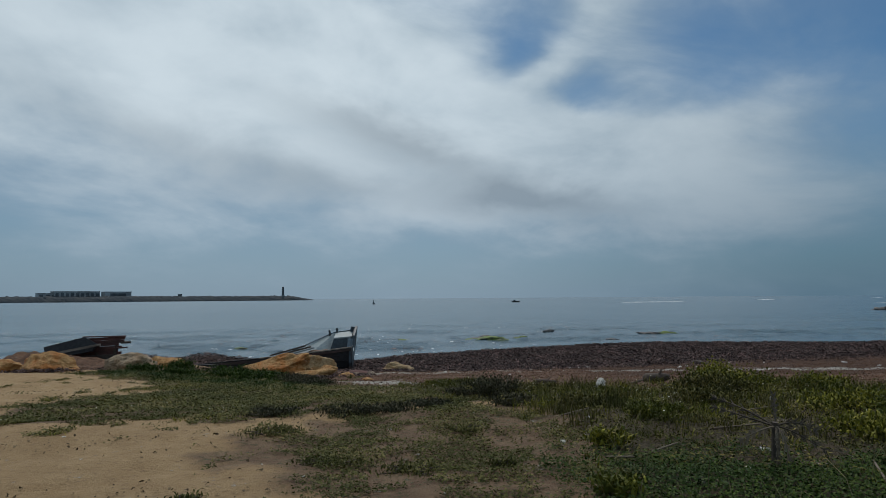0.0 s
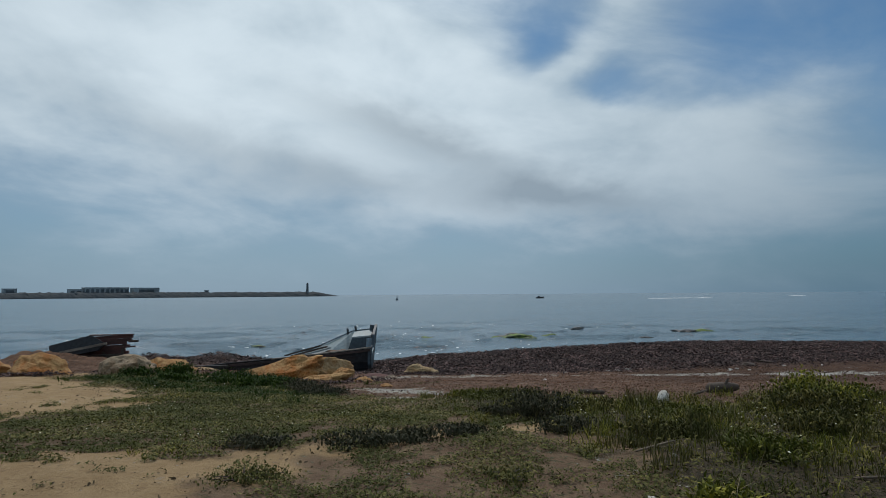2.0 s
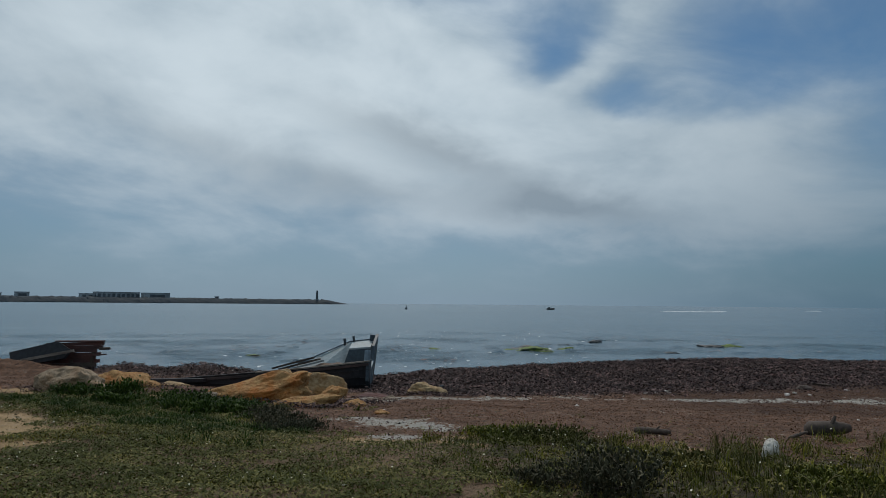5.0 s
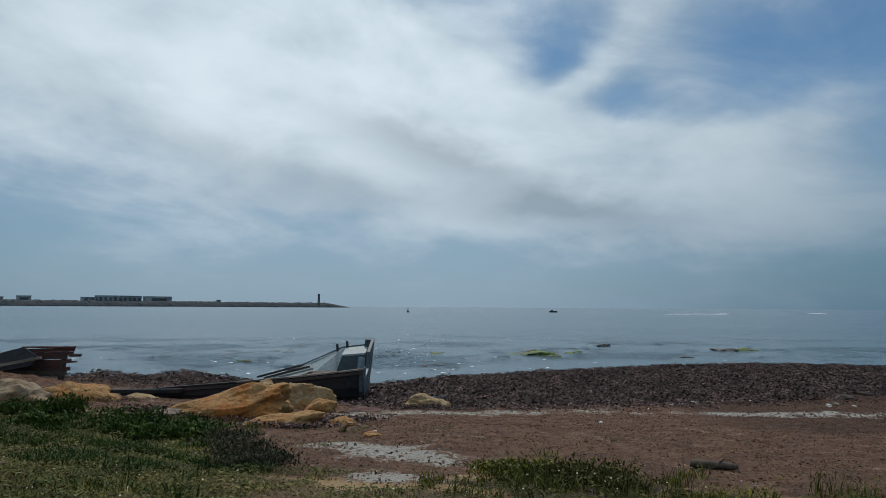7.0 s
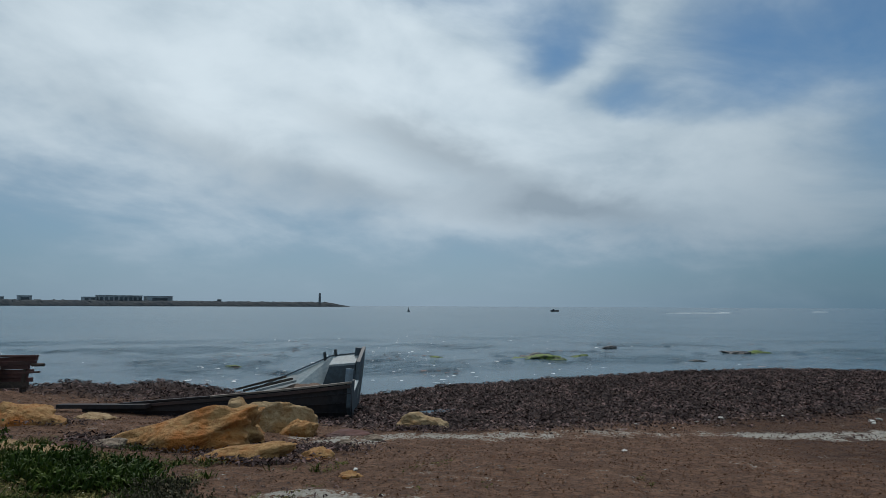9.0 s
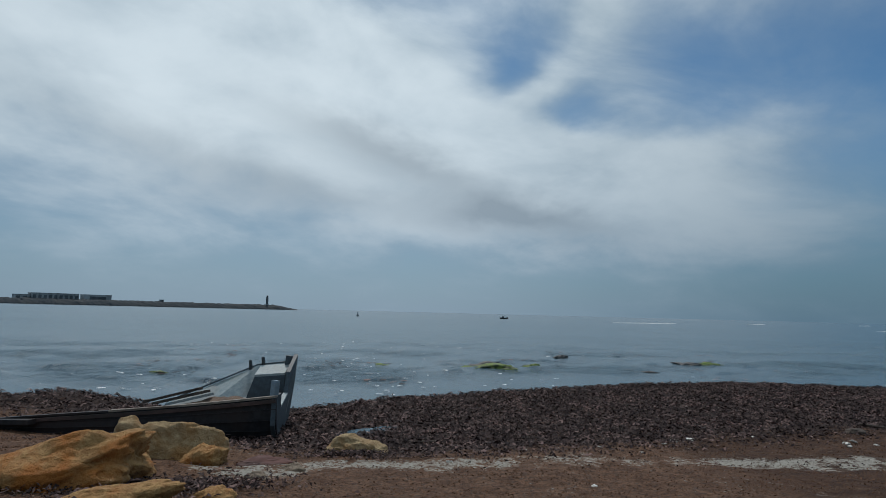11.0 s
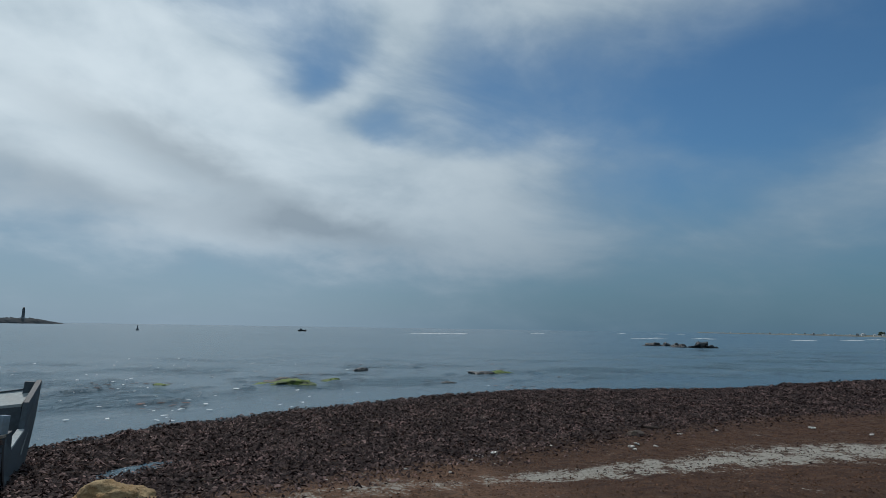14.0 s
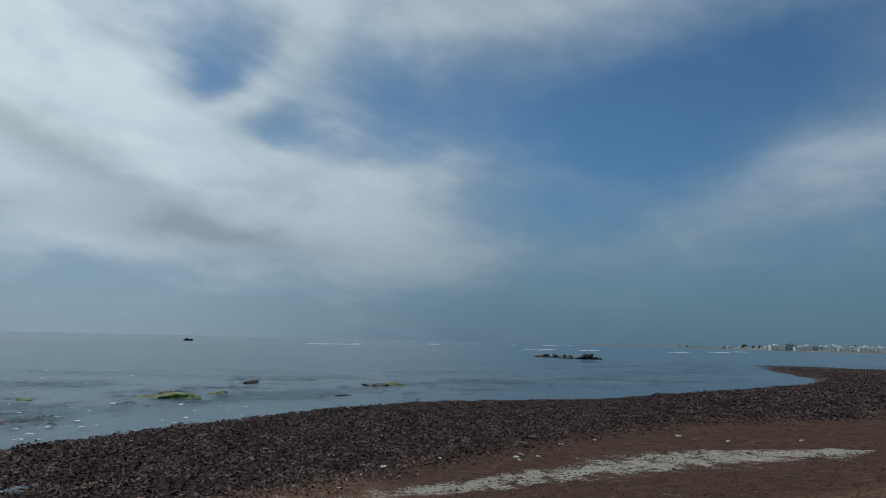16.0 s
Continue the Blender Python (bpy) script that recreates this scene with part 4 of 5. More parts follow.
WRACK_FILL = surface("matted_seaweed", (0.10, 0.062, 0.042), (0.17, 0.115, 0.08), 5.0, 0.9, 0.8, 0.04, (0.05, 0.034, 0.028))
wrecked_boat()


def hull_fragment():
    """A broken piece of another hull, propped on a bank of seaweed."""
    t = thing("hull_fragment", (-15.2, 26.7, gz(-15.2, 26.7)), "broken red-brown hull fragment lying on seaweed", "boat wreck")
    o = t.location

    def put(name, bm, mat, label=""):
        for v in bm.verts:
            v.co -= o
        return part(name, bm, mat, t, label)
    rng = random.Random(4)
    for i in range(6):
        z = -0.12 - i * 0.125
        ends = -13.75 - (0.0, 0.05, 0.28, 0.16, 0.36, 0.22)[i]
        b = beam(bmesh.new(), (-15.9 - 0.12 * i, 26.75 + 0.02 * i, z - 0.10), (ends, 26.6 + 0.03 * i, z + rng.uniform(-0.01, 0.02)), 0.07, 0.118)
        put("plank", b, WOOD_R)
    put("top_rail", beam(bmesh.new(), (-15.5, 26.66, -0.08), (-13.72, 26.56, -0.05), 0.13, 0.05), WOOD_R)
    put("hull_panel", slab(bmesh.new(), [(-15.35, 26.5, -0.07), (-16.9, 26.3, -0.46), (-16.6, 26.0, -0.95), (-14.9, 26.2, -0.62), (-14.75, 26.35, -0.35)], (0.02, 0.07, -0.03)), HULL, "dark slate-blue painted panel")
    put("rail", beam(bmesh.new(), (-16.3, 26.05, -0.70), (-14.55, 26.2, -0.36), 0.06, 0.09), WOOD_G, "pale grey rail")
    put("frame", beam(bmesh.new(), (-14.25, 26.75, -1.1), (-14.1, 26.7, -0.10), 0.12, 0.12), WOOD_D)
    put("frame", beam(bmesh.new(), (-15.0, 26.8, -1.1), (-14.95, 26.8, -0.14), 0.12, 0.12), WOOD_D)
    put("bolt", tube(bmesh.new(), (-13.9, 26.6, -0.31), (-13.52, 26.58, -0.30), 0.05, 0.045, 8), WOOD_D)
    put("splinter", beam(bmesh.new(), (-14.3, 26.6, -0.55), (-13.62, 26.55, -0.50), 0.05, 0.05), WOOD_R)
    put("keel", beam(bmesh.new(), (-17.9, 26.3, -1.0), (-14.1, 26.75, -0.88), 0.14, 0.16), WOOD_D)


hull_fragment()


# ---- small things ----
def log(x, y, z, length, r, turn, tilt, mat, label, category="log"):
    t = thing("driftwood_log", (x, y, z), label, category)
    bm = bmesh.new()
    rng = random.Random(int(x * 100))
    rows = []
    for i in range(9):
        s = i / 8
        rr = r * (1 - 0.3 * s) * rng.uniform(0.88, 1.1) * (0.6 if i in (0, 8) else 1)
        rows.append([(length * (s - 0.5), rr * math.cos(k * math.pi / 5) + 0.3 * r * math.sin(s * 3), rr * math.sin(k * math.pi / 5)) for k in range(11)])
    loft(bm, rows)
    bmesh.ops.remove_doubles(bm, verts=bm.verts, dist=0.0005)
    bmesh.ops.holes_fill(bm, edges=bm.edges, sides=12)
    part("trunk", bm, mat, t, "", True)
    part("branch_stub", tube(bmesh.new(), (length * 0.1, 0, r * 0.5), (length * 0.22, 0.02, r * 1.5), r * 0.3, r * 0.15, 7), mat, t)
    t.rotation_euler = (0, radians(tilt), radians(turn))
    return t


log(4.05, 14.5, gz(4.05, 14.5) + 0.09, 0.58, 0.115, -12, -6, WOOD_D, "short dark driftwood log with a pale top")
log(3.55, 14.3, gz(3.55, 14.3) + 0.03, 0.4, 0.028, 30, -8, WOOD_D, "brown driftwood stick beside a log", "stick")
log(10.6, 27.3, gz(10.6, 27.3) + 0.03, 0.6, 0.04, -25, 4, WOOD_D, "brown driftwood branch on seaweed", "branch")
log(-1.1, 23.4, gz(-1.1, 23.4) + 0.03, 0.7, 0.04, 8, 0, WOOD_D, "thin dark stick on seaweed", "stick")
log(1.55, 14.2, gz(1.55, 14.2) + 0.04, 0.48, 0.05, -14, 0, WOOD_D, "thin dark stick on seaweed", "stick")


def scrap(x, y, size, seed, mat, label, category):
    """Crumpled flat scrap lying on the ground."""
    rng = random.Random(seed)
    bm = bmesh.new()
    bmesh.ops.create_grid(bm, x_segments=5, y_segments=4, size=1, matrix=Matrix.Rotation(rng.uniform(0, 6.28), 4, "Z") @ Matrix.Diagonal((size, size * rng.uniform(0.35, 0.7), 1, 1)))
    for v in bm.verts:
        v.co += Vector((rng.uniform(-0.2, 0.2), rng.uniform(-0.2, 0.2), 0)) * size
        v.co.z = size * (0.35 + rng.uniform(0, 0.45))
    r = bmesh.ops.extrude_face_region(bm, geom=bm.faces[:])
    for v in r["geom"]:
        if isinstance(v, bmesh.types.BMVert):
            v.co.z -= size * 0.25
    ob = part("plastic_scrap" if mat is PLASTIC else "pale_stone", bm, mat)
    ob.location = (x, y, gz(x, y) - size * 0.1)
    tagged(ob, label, category, "litter along the tide line")


for i, (x, y, s) in enumerate([(4.45, 24.8, 0.13), (4.85, 24.9, 0.17), (4.0, 24.2, 0.07), (8.4, 25.0, 0.14), (8.75, 25.3, 0.15), (8.2, 24.6, 0.09), (9.0, 24.9, 0.08), (10.9, 26.4, 0.10),
                               (6.6, 25.6, 0.08), (2.5, 23.6, 0.07), (15.9, 24.8, 0.13), (15.5, 26.3, 0.15), (18.2, 24.0, 0.11), (-2.6, 17.1, 0.06), (1.3, 19.4, 0.07), (-0.6, 21.0, 0.08),
                               (0.9, 23.0, 0.06), (3.1, 22.9, 0.06), (12.5, 26.8, 0.09), (6.0, 17.2, 0.05), (21, 31, 0.15), (1.45, 17.6, 0.05)]):
    scrap(x, y, s * 0.62, i, PLASTIC, "dirty white plastic scrap on seaweed", "litter")
for i, (x, y, s) in enumerate([(-1.75, 5.6, 0.025), (-2.7, 4.9, 0.03), (-3.2, 5.0, 0.025), (-0.85, 6.3, 0.03), (-1.2, 7.4, 0.025), (-2.2, 6.0, 0.02), (0.6, 6.9, 0.06), (1.1, 8.0, 0.05), (-3.9, 6.2, 0.02), (1.9, 5.7, 0.06), (2.4, 6.4, 0.08),
                               (-0.6, 5.0, 0.02), (-4.6, 7.1, 0.03), (-1.9, 10.2, 0.03), (3.4, 9.6, 0.07), (2.9, 9.0, 0.06)]):
    scrap(x, y, s * 0.6, 100 + i, STONE_W, "small pale stone on bare soil", "stone")


# ---- plants ----
CRUMB = leafy("clods", (0.05, 0.035, 0.02), (0.26, 0.19, 0.11), 0.9)

def pick(rng, n, lo, hi, chance):
    """n places in a rectangle, kept by chance(x, y)."""
    xs, ys = [], []
    got = 0
    for _ in range(60):
        x, y = rng.uniform(lo[0], hi[0], n), rng.uniform(lo[1], hi[1], n)
        k = rng.uniform(0, 1, n) < chance(x, y)
        xs.append(x[k])
        ys.append(y[k])
        got += k.sum()
        if got >= n:
            break
    return np.concatenate(xs)[:n], np.concatenate(ys)[:n]


def ribbons(name, rng, x, y, length, width, lift, mat, label, category, base=0.0, flat=1.0):
    """Short bent strips lying about."""
    n = len(x)
    z = ground_height(x, y) + base
    a, L = rng.uniform(0, 6.283, n), rng.uniform(*length, n)
    W, tilt = rng.uniform(*width, n), rng.uniform(-0.9, 0.9, n) * flat
    d = np.stack([np.cos(a), np.sin(a), np.zeros(n)], 1)
    s = np.stack([-np.sin(a) * np.cos(tilt), np.cos(a) * np.cos(tilt), np.sin(tilt)], 1)
    c = np.stack([x, y, z], 1)
    up = np.array([0, 0, 1.0])
    rise = rng.uniform(0, 1, n) ** 1.5 * lift + 0.2 * L * flat
    rows = []
    for t, w in ((-0.5, 0.5), (0.0, 1.0), (0.5, 0.4)):
        h = rise + (rng.uniform(-0.22, 0.22, n) * L + (0.2 * L if t == 0 else 0)) * flat
        p = c + d * (L * t)[:, None] + up * h[:, None]
        rows += [p - s * (W * w / 2)[:, None], p + s * (W * w / 2)[:, None]]
    v = np.stack(rows, 1).reshape(-1, 3)
    i = np.arange(n) * 6
    f = np.concatenate([np.stack([i, i + 1, i + 3, i + 2], 1), np.stack([i + 2, i + 3, i + 5, i + 4], 1)])
    return tagged(raw(name, v, f, mat), label, category, kind="stuff")


def blades(name, rng, x, y, height, width, lean, mat, label, category, scale=None, parent=None, z=None):
    """Upright bent leaves that taper."""
    n = len(x)
    z = ground_height(x, y) - 0.01 if z is None else z
    a, H = rng.uniform(0, 6.283, n), rng.uniform(*height, n) * (1 if scale is None else scale)
    W, ln, b = rng.uniform(*width, n), rng.uniform(0.1, lean, n), rng.uniform(0, 6.283, n)
    s = np.stack([np.cos(a), np.sin(a), np.zeros(n)], 1)
    d = np.stack([np.cos(b), np.sin(b), np.zeros(n)], 1)
    c, up = np.stack([x, y, z], 1), np.array([0, 0, 1.0])
    rows = []
    for t, w in ((0, 0.7), (0.55, 1.0), (1.0, 0.15)):
        p = c + up * (H * t * (1 - 0.3 * ln * t))[:, None] + d * (H * ln * t * t)[:, None]
        rows += [p - s * (W * w / 2)[:, None], p + s * (W * w / 2)[:, None]]
    v = np.stack(rows, 1).reshape(-1, 3)
    i = np.arange(n) * 6
    f = np.concatenate([np.stack([i, i + 1, i + 3, i + 2], 1), np.stack([i + 2, i + 3, i + 5, i + 4], 1)])
    ob = raw(name, v, f, mat)
    if parent is not None:
        ob.parent = parent
        return ob
    return tagged(ob, label, category, kind="stuff")


def dry(x, y):
    pool = np.exp(-((x + 2.35) / 0.45) ** 2 - ((y - 25.2 - 0.9 * (x + 2.35)) / 0.42) ** 2)
    return (shore_distance(x, y) > 0.05) * (pool < 0.35)


def tide_pool():
    bm = bmesh.new()
    ring = [bm.verts.new((-2.35 + 0.85 * math.cos(a) * (1 + 0.12 * math.sin(3 * a)), 25.2 + 0.68 * math.cos(a) + 0.55 * math.sin(a), -1.285)) for a in [i * math.pi / 16 for i in range(32)]]
    bm.faces.new(ring)
    tagged(part("tide_pool", bm, WATER), "small still pool of seawater in dark seaweed", "pool", kind="structure")


tide_pool()
rng = np.random.RandomState(21)
x, y = pick(rng, 105000, (-6, 21.5), (30, 41), lambda x, y: wrack_zone(x, y) * dry(x, y) * np.clip(1.5 - (y - 22) / 22, 0.3, 1))
ribbons("seaweed_bank", rng, x, y, (0.04, 0.13), (0.025, 0.06), 0.045, WRACK_M, "dark banked seaweed leaves along the waterline", "seaweed")
x, y = pick(rng, 40000, (26, 26), (98, 80), lambda x, y: wrack_zone(x, y) * dry(x, y) * np.clip(1.2 - np.hypot(x - 26, y - 30) / 70, 0.25, 1))
ribbons("seaweed_shore", rng, x, y, (0.06, 0.20), (0.04, 0.10), 0.04, WRACK_M, "dark seaweed along the far curve of the shore", "seaweed")
x, y = pick(rng, 6000, (-20, 25), (-5, 30), lambda x, y: wrack_zone(x, y) * dry(x, y))
ribbons("seaweed_heap", rng, x, y, (0.07, 0.20), (0.02, 0.055), 0.05, WRACK_M, "dark seaweed heaped behind the wrecked boat", "seaweed")
def strewn(x, y):
    k = zones(x, y)
    return k["brown"] * (1 - 0.93 * k["wrack"]) * (1 - 0.9 * np.clip(k["pale"] * 1.3, 0, 1)) * (0.45 + 0.55 * (ripple(x, y, 0.8, 2) > -0.2))


x, y = pick(rng, 80000, (-16, 12.5), (26, 32), strewn)
ribbons("dry_seaweed", rng, x, y, (0.016, 0.050), (0.010, 0.026), 0.018, LITTER_M, "dry red-brown seaweed litter over sand", "seaweed")
x, y = pick(rng, 900, (-5, 12.5), (17, 25), lambda x, y: np.clip(zones(x, y)["pale"], 0, 1))
ribbons("stranded_weed", rng, x, y, (0.02, 0.07), (0.015, 0.04), 0.01, WRACK_M, "dark weed scraps stranded on pale sand", "seaweed")


def patchy(poly, x, y, a, b, bare):
    """Growth in an outline with ragged edges and bare spots."""
    d = soft_poly(poly, x, y, 0.85) * 1.35 + 0.46 * ripple(x, y, 1.3, a) + 0.34 * ripple(x, y, 0.42, b)
    return smooth(d, 0.45 + bare, 1.0 + bare)


# dark flecks laid on the water stand in for the dark sides of ripples
cx, cy = rng.uniform(-20, 22, 34), rng.uniform(36, 66, 34)
cx, cy = np.repeat(cx, 7), np.repeat(cy, 7)
cx, cy = cx + rng.normal(0, 0.55, len(cx)), cy + rng.normal(0, 0.7, len(cy))
k = shore_distance(cx, cy) < -1.2
cx, cy = cx[k], cy[k]
ribbons("ripple_flecks", rng, cx, cy, (0.10, 0.45), (0.10, 0.35), 0.02, WRACK_M, "dark flecks standing in for shaded ripple strokes in the shallows", "seaweed", SEA + 0.03 - ground_height(cx, cy), 0.06)
# white flecks: some foam, the rest stand in for sun glitter on ripples
cx, cy = rng.normal(-4, 6.5, 170), 34 + 40 * rng.uniform(0, 1, 170) ** 1.8
k = shore_distance(cx, cy) < -2
cx, cy = cx[k], cy[k]
ribbons("foam_glint_flecks", rng, cx, cy, (0.06, 0.32), (0.05, 0.22), 0.02, FOAM_GLINT, "white flecks of foam and painted sun glints on small waves", "foam", SEA + 0.04 - ground_height(cx, cy), 0.15)
foot = [(-5.4, 18.2, 1.3, 0.25), (-4.6, 18.5, 0.9, 0.25), (-3.6, 18.9, 0.8, 0.25), (-9.1, 17.8, 0.8, 0.2), (-9.0, 19.7, 0.9, 0.2), (-4.0, 17.45, 0.7, 0.15), (-2.2, 21.5, 0.7, 0.2), (-11.2, 17.0, 1.0, 0.12), (-6.6, 18.3, 0.6, 0.3), (-6.0, 23.1, 2.4, 0.25)]
x = np.concatenate([rng.normal(a, c * 0.6, 900) for a, b, c, d in foot])
y = np.concatenate([rng.normal(b, d, 900) for a, b, c, d in foot])
ribbons("caught_seaweed", rng, x, y, (0.03, 0.10), (0.015, 0.04), 0.07, WRACK_M, "dark seaweed caught against the rocks", "seaweed")


def meadow(x, y):
    return patchy(MEADOW, x, y, 4, 1, 0.0) * (1 - 0.6 * smooth(x, -3.2, -2.4) * smooth(y, 10.6, 11.6))


def thicket(x, y):
    return patchy(THICKET, x, y, 6, 3, -0.05)


def scrub(x, y):
    return patchy(SCRUB, x, y, 9, 5, 0.42)


x, y = pick(rng, 100000, (-10, 6.5), (1, 18), meadow)
ribbons("ground_cover", rng, x, y, (0.018, 0.048), (0.007, 0.020), 0.02 + 0.06 * np.clip(ripple(x, y, 0.5, 6) + 0.2, 0, 1), MAT_M, "low grey-green ground cover on sandy soil", "ground cover")
x, y = pick(rng, 26000, (-10, 7), (1, 18), lambda x, y: meadow(x, y) * smooth(ripple(x, y, 1.9, 3), -0.3, 0.5))
blades("meadow_grass", rng, x, y, (0.02, 0.07), (0.005, 0.012), 1.3, GRASS_M, "short green grass and clover", "grass")
x, y = pick(rng, 19000, (-10, 12), (-3, 18), lambda x, y: meadow(x, y) * smooth(y + 0.5 * x, 9.6, 12.0) * smooth(ripple(x, y, 1.0, 2), -0.3, 0.7))
blades("rough_grass", rng, x, y, (0.05, 0.15), (0.007, 0.016), 1.4, LUSH_M, "dark rank grass at the edge of the beach", "grass")
x, y = pick(rng, 20000, (-4, 4), (2, 10), scrub)
ribbons("scrub_leaves", rng, x, y, (0.014, 0.038), (0.007, 0.018), 0.04, MAT_M, "patchy grey-green weeds on bare soil", "ground cover")


def tussocks(n, each, lo, hi, chance, spread_by):
    """Places of blades gathered in n tufts, and a size for each tuft."""
    cx, cy = pick(rng, n, lo, hi, chance)
    big = rng.uniform(0.45, 1.15, len(cx))
    x = np.repeat(cx, each) + rng.normal(0, 1, len(cx) * each) * spread_by * np.repeat(big, each)
    y = np.repeat(cy, each) + rng.normal(0, 1, len(cx) * each) * spread_by * np.repeat(big, each)
    return x, y, np.repeat(big, each)


x, y, big = tussocks(1500, 26, (-1.5, 4.6), (16, 15), lambda x, y: thicket(x, y) * np.clip(1.25 - x / 14, 0.2, 1) * (0.12 + 0.88 * smooth(y, 6.3, 8.0)), 0.075)
blades("thicket_grass", rng, x, y, (0.08, 0.22), (0.004, 0.011), 0.9, GRASS_M, "tall rough green grass in tufts", "grass", big * (0.45 + 0.55 * smooth(y, 6.0, 9.0)) * (0.6 + 0.5 * np.clip(0.5 + 0.6 * ripple(x, y, 1.6, 7), 0, 1)))
x, y, big = tussocks(420, 24, (0.3, 5.0), (12, 13), lambda x, y: thicket(x, y) * (ripple(x, y, 1.5, 9) > 0.1) * (0.15 + 0.85 * smooth(y, 6.2, 7.4)), 0.06)
blades("reed_tufts", rng, x, y, (0.12, 0.30), (0.004, 0.009), 0.5, WEED_M, "dark upright rushes among the grass", "rushes", big * (0.5 + 0.5 * smooth(y, 6.0, 8.0)))
x, y = pick(rng, 40000, (-1.5, 5.5), (12, 15), thicket)
ribbons("weed_leaves", rng, x, y, (0.022, 0.06), (0.009, 0.022), 0.03 + 0.12 * np.clip(ripple(x, y, 0.7, 6) + 0.3, 0, 1), WEED_M, "mixed olive weeds under the tall grass", "ground cover")
x, y = pick(rng, 46000, (0.2, 2.2), (6, 7.0), lambda x, y: soft_poly(THICKET, x, y, 0.4) * smooth(6.7 - y - 0.10 * x + 0.3 * ripple(x, y, 0.9, 3), 0, 0.8) * smooth(5.4 - x + 0.5 * ripple(x, y, 1.2, 7), 0, 1.2) * smooth(y + 0.5 * ripple(x, y, 1.1, 2), 2.6, 3.4))
ribbons("clover", rng, x, y, (0.014, 0.034), (0.010, 0.022), 0.07, LUSH_M, "dense low bright green clover", "ground cover")
x, y = pick(rng, 2600, (0.2, 2), (14, 15), lambda x, y: thicket(x, y) * np.clip(0.3 + ripple(x, y, 1.4, 8), 0.05, 1))
blades("dry_stems", rng, x, y, (0.12, 0.42), (0.003, 0.007), 0.9, STRAW_M, "dry straw-coloured stems among the grass", "dry grass")
x, y = pick(rng, 520, (-1.2, 5.5), (14, 15), lambda x, y: thicket(x, y) * smooth(y, 6.5, 9))
ribbons("small_flowers", rng, x, y, (0.012, 0.024), (0.012, 0.020), 0.12, PETAL, "small pale yellow and white flowers", "flowers", 0.12)
x, y = pick(rng, 420, (-9, 7), (0, 17), meadow)
ribbons("meadow_flowers", rng, x, y, (0.012, 0.022), (0.010, 0.018), 0.03, PETAL, "tiny pale flowers in the grass", "flowers", 0.03)
x, y = pick(rng, 1700, (-8, 3.2), (1.5, 14), lambda x, y: (1 - meadow(x, y)) * (0.15 + 0.85 * (ripple(x, y, 1.5, 5) > 0.3)))
ribbons("soil_crumbs", rng, x, y, (0.010, 0.045), (0.010, 0.03), 0.006, CRUMB, "small dark clods and dead leaves on sand", "debris")


def shrub(name, x, y, w, h, n, leaf, label, seed, size=(0.03, 0.07), category="shrub"):
    """A low bush: thin stems, and leaves along them."""
    r = np.random.RandomState(seed)
    t = thing(name, (x, y, gz(x, y)), label, category)
    bm = bmesh.new()
    tips = []
    for i in range(18):
        a, q = r.uniform(0, 6.28), r.uniform(0.2, 1) ** 0.6
        tip = Vector((math.cos(a) * w * q, math.sin(a) * w * q * 0.8, h * r.uniform(0.55, 1.05) * (1.1 - 0.55 * q)))
        mid = tip * 0.5 + Vector((0, 0, h * 0.1))
        tube(bm, (tip.x * 0.1, tip.y * 0.1, -0.03), mid, 0.008, 0.006, 4)
        tube(bm, mid, tip, 0.006, 0.003, 4)
        tips += [mid, tip]
    part("stems", bm, WOOD_D, t)
    k = r.randint(0, len(tips), n)
    c = np.array([tuple(v) for v in tips])[k] + r.normal(0, 1, (n, 3)) * np.array([w * 0.20, w * 0.18, h * 0.16])
    c[:, 2] = np.maximum(c[:, 2], 0.0)
    blades("leaves", r, c[:, 0], c[:, 1], size, (size[0] * 0.35, size[1] * 0.5), 1.4, leaf, "", "", None, t, c[:, 2] - 0.01)
    return t


for i, (x, y, w, h, n) in enumerate([(-1.75, 8.5, 0.42, 0.16, 1500), (-1.25, 8.7, 0.30, 0.12, 800), (-0.80, 8.75, 0.30, 0.14, 900), (-2.75, 8.4, 0.32, 0.14, 900), (-0.1, 5.9, 0.13, 0.11, 450), (0.10, 10.1, 0.42, 0.46, 2400),
                                     (0.35, 9.1, 0.34, 0.20, 1300), (-3.75, 14.5, 0.45, 0.28, 1500), (-3.3, 13.8, 0.45, 0.22, 1500), (-0.35, 10.4, 0.25, 0.20, 800), (-0.9, 5.7, 0.3, 0.08, 600), (-1.6, 6.0, 0.3, 0.07, 600),
                                     (-2.5, 7.3, 0.35, 0.09, 800), (-2.45, 4.9, 0.16, 0.07, 300), (-0.4, 7.3, 0.3, 0.10, 700), (-4.1, 15.0, 0.4, 0.25, 1200)]):
    grey = i in (4, 10, 11, 12, 13, 14)
    shrub("low_shrub", x, y, w, h * 0.72, n, MAT_M if grey else DARKLEAF, "low grey-green weed clump on bare soil" if grey else "low dark purplish-green shrub on sandy soil", 200 + i, (0.015, 0.04) if grey else (0.022, 0.055))
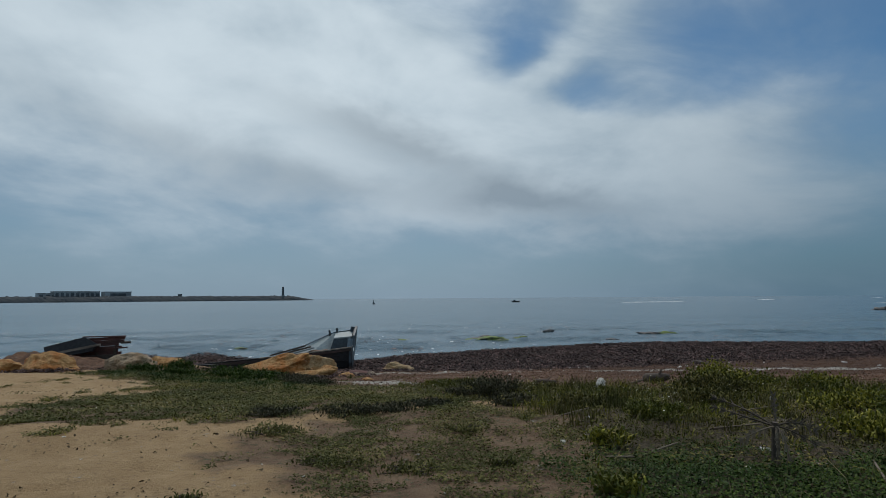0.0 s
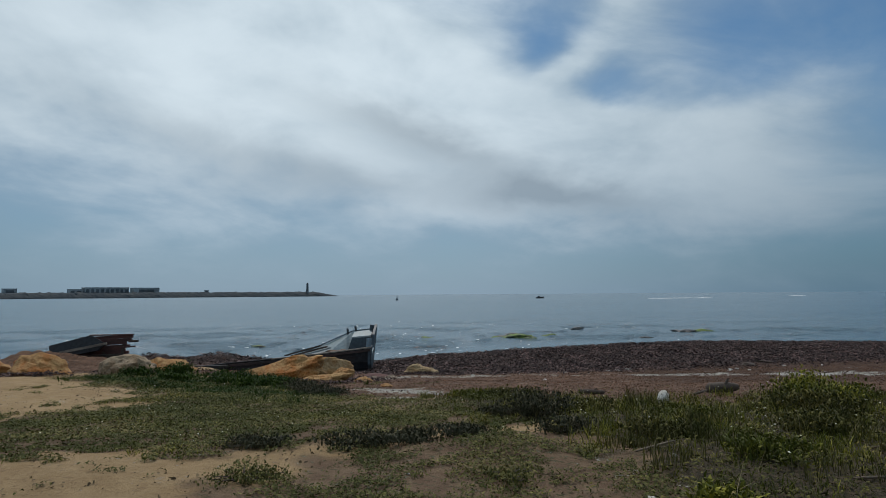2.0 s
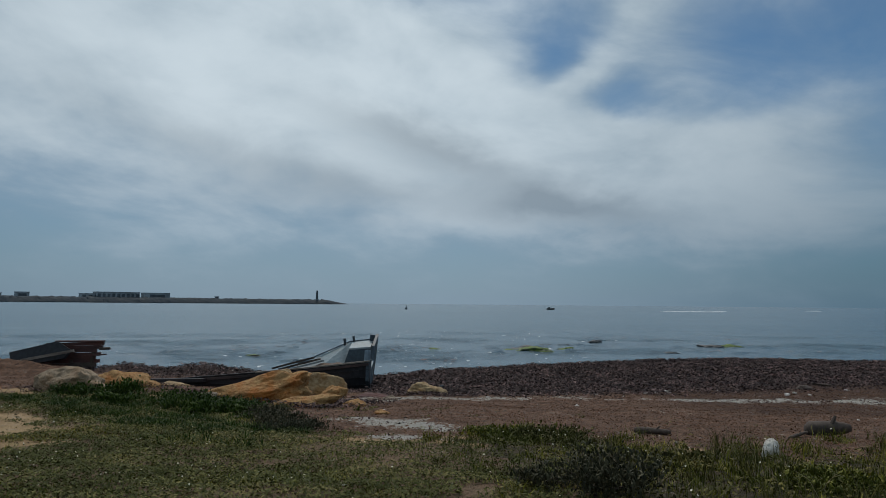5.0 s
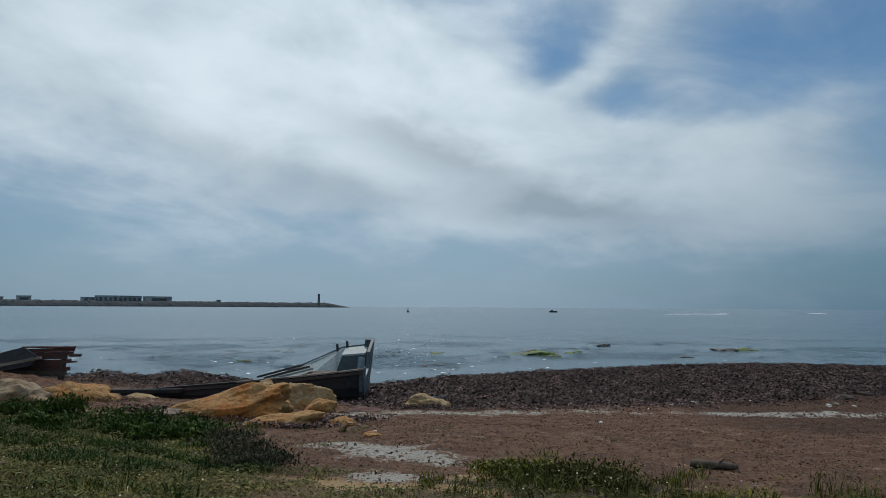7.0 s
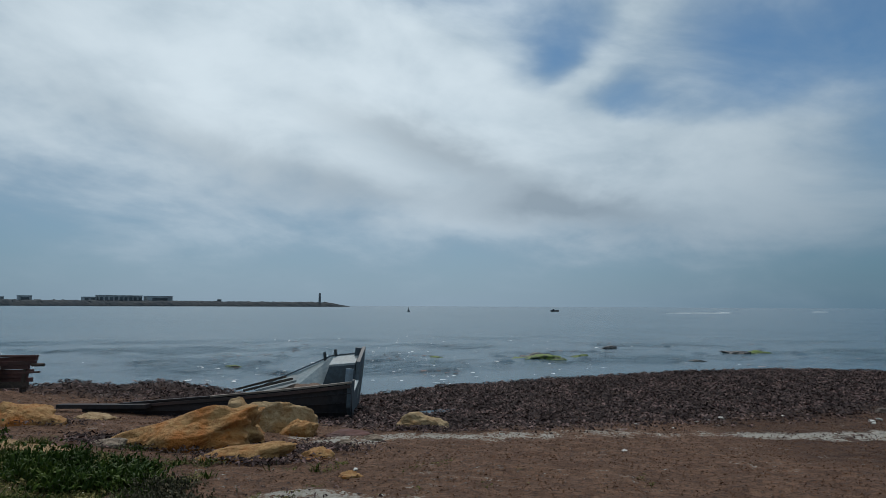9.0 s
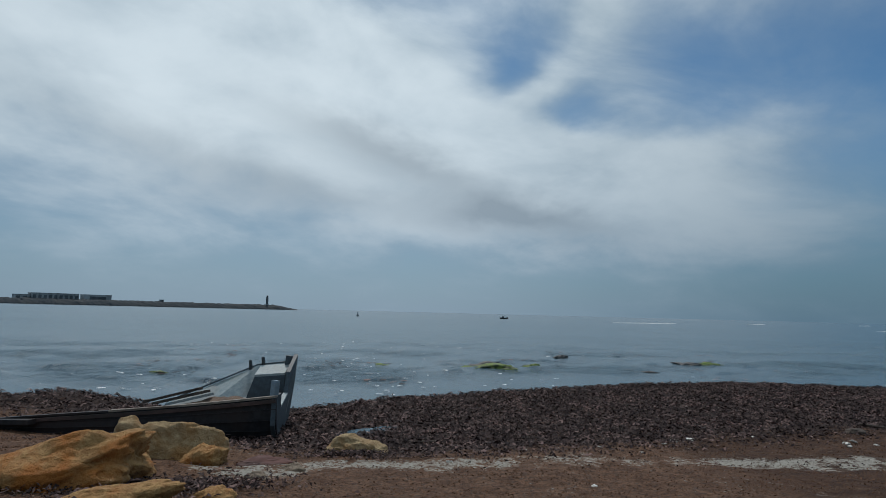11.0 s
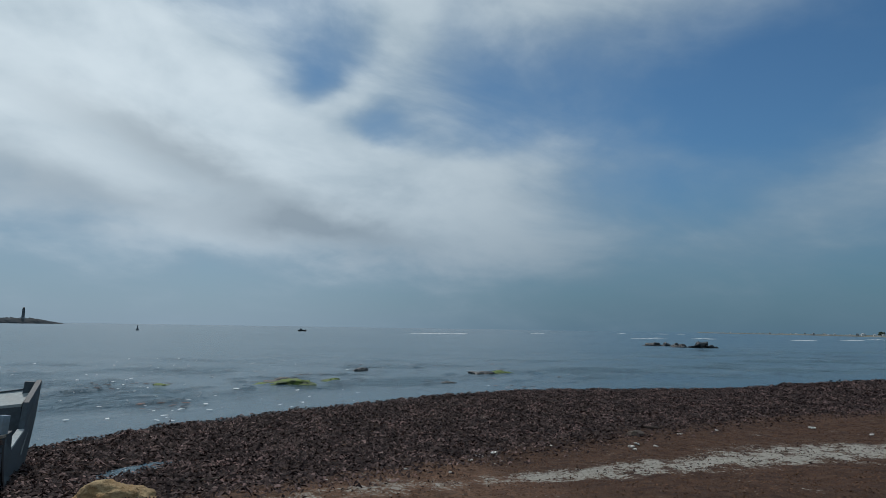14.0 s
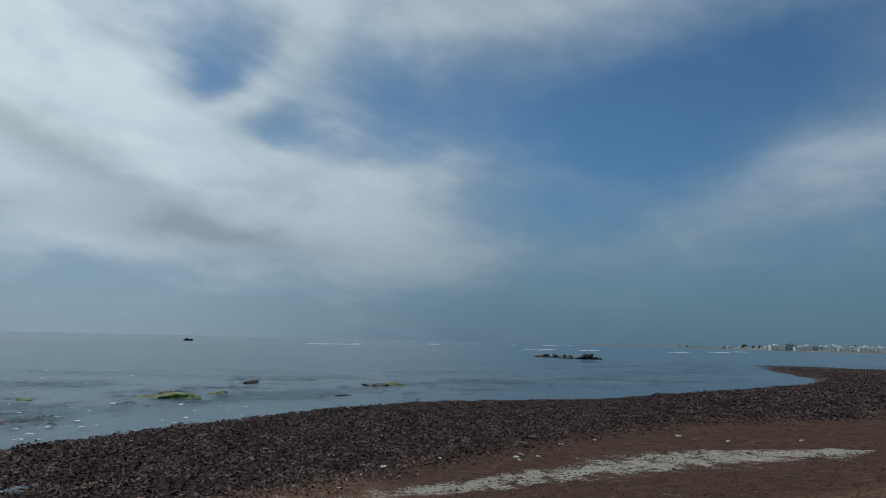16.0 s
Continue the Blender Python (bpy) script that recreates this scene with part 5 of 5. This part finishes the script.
for i, (x, y, w, h, n) in enumerate([(4.3, 11.6, 0.6, 0.60, 3200), (3.7, 10.6, 0.5, 0.50, 2600), (5.6, 10.8, 0.6, 0.55, 2600), (5.2, 12.6, 0.6, 0.55, 2600), (3.1, 9.2, 0.5, 0.45, 2400), (4.6, 8.6, 0.6, 0.55, 2600), (3.9, 7.0, 0.45, 0.55, 2200),
                                     (1.3, 9.0, 0.4, 0.36, 2000), (1.9, 7.9, 0.35, 0.34, 1700), (6.6, 9.2, 0.7, 0.6, 2600), (0.9, 11.6, 0.5, 0.36, 2200), (2.2, 10.7, 0.5, 0.26, 2400), (-0.5, 13.6, 0.5, 0.28, 1800), (0.1, 13.3, 0.5, 0.28, 1800),
                                     (1.0, 6.6, 0.22, 0.34, 900), (0.62, 5.0, 0.18, 0.30, 700)]):
    shrub("tall_weed", x, y, w, h * (0.74 if i < 2 else 0.48), n, WEED_M if i % 3 == 1 else GRASS_M, "bushy green weed with small pale flowers", 300 + i, (0.026, 0.066), "weed")

for i, (x, y, w, h, n) in enumerate([(-5.6, 15.6, 0.45, 0.26, 1500), (-5.1, 15.2, 0.42, 0.24, 1400), (-4.7, 15.4, 0.40, 0.22, 1200), (-4.95, 15.9, 0.42, 0.24, 1200), (-6.0, 16.0, 0.45, 0.26, 1300), (-7.4, 16.5, 0.45, 0.30, 1300), (-8.2, 16.6, 0.40, 0.26, 1100),
                                     (-6.9, 15.6, 0.35, 0.18, 900)]):
    shrub("grass_clump", x, y, w, h, n, LUSH_M, "dense dark green clump of rank grass and weeds", 400 + i, (0.03, 0.08), "weed")


FROND_D = surface("dark_dead_frond", (0.045, 0.034, 0.024), (0.115, 0.090, 0.062), 9.0, 0.85, 0.3, 0.005)


def dead_palm():
    """A dried young palm: a stub with drooping fronds."""
    x, y = 2.17, 5.75
    t = thing("dead_palm_seedling", (x, y, gz(x, y)), "dried grey-brown young palm with drooping fronds", "dead plant")
    part("stub", tube(bmesh.new(), (0, 0.02, -0.05), (0, 0, 0.44), 0.045, 0.03, 9), WOOD_D, t)
    rg = random.Random(5)
    t.scale = (0.86, 0.86, 0.86)
    tips = [((0.03, -0.14, 0.42), (0.05, -0.17, -0.03), 0.036), ((-0.02, -0.10, 0.40), (-0.05, -0.12, 0.05), 0.03), ((-0.30, 0.1, 0.50), (-0.52, 0.2, 0.56), 0.04), ((-0.24, 0.2, 0.58), (-0.44, 0.4, 0.62), 0.035),
            ((0.18, -0.05, 0.50), (0.38, -0.05, 0.36), 0.05), ((-0.20, -0.1, 0.40), (-0.42, -0.15, 0.30), 0.05), ((0.06, 0.1, 0.55), (0.10, 0.2, 0.68), 0.04), ((0.14, 0.0, 0.40), (0.46, -0.1, 0.16), 0.04)]
    for mid, tip, w in tips:
        bm = bmesh.new()
        pts = []
        for i in range(13):
            s = i / 12
            a, b, c = Vector((0, 0, 0.40)), Vector(mid), Vector(tip)
            pts.append(a * (1 - s) ** 2 + b * 2 * s * (1 - s) + c * s * s)
        for i in range(12):
            tube(bm, pts[i], pts[i + 1], 0.012 * (1 - i / 15), 0.012 * (1 - (i + 1) / 15), 5)
            if i > 2 and (w > 0.05 or i % 2):
                d = (pts[i + 1] - pts[i]).normalized()
                side = d.cross(Vector((0.3, -1, 0.25))).normalized()
                for sg in (-1, 1):
                    for k in range(2):
                        p = pts[i].lerp(pts[i + 1], k / 2)
                        q = p + side * sg * w * rg.uniform(0.7, 1.3) + d * 0.05 + Vector((0, 0, rg.uniform(-0.02, 0.01)))
                        beam(bm, p, q, 0.018, 0.003, (0.2, -1, 0.3), 0.3)
        part("frond", bm, DRY if mid[1] < -0.08 else FROND_D, t)


dead_palm()
for i, (x, y, a, L) in enumerate([(1.35, 6.3, 20, 0.5), (2.75, 5.3, 70, 0.5), (2.5, 7.2, -35, 0.6), (1.0, 8.2, 10, 0.4), (3.2, 8.2, -20, 0.5), (0.9, 5.9, -60, 0.35)]):
    log(x, y, gz(x, y) + 0.06, L, 0.012, a, -12, DRY, "thin bleached twig among weeds", "twig")
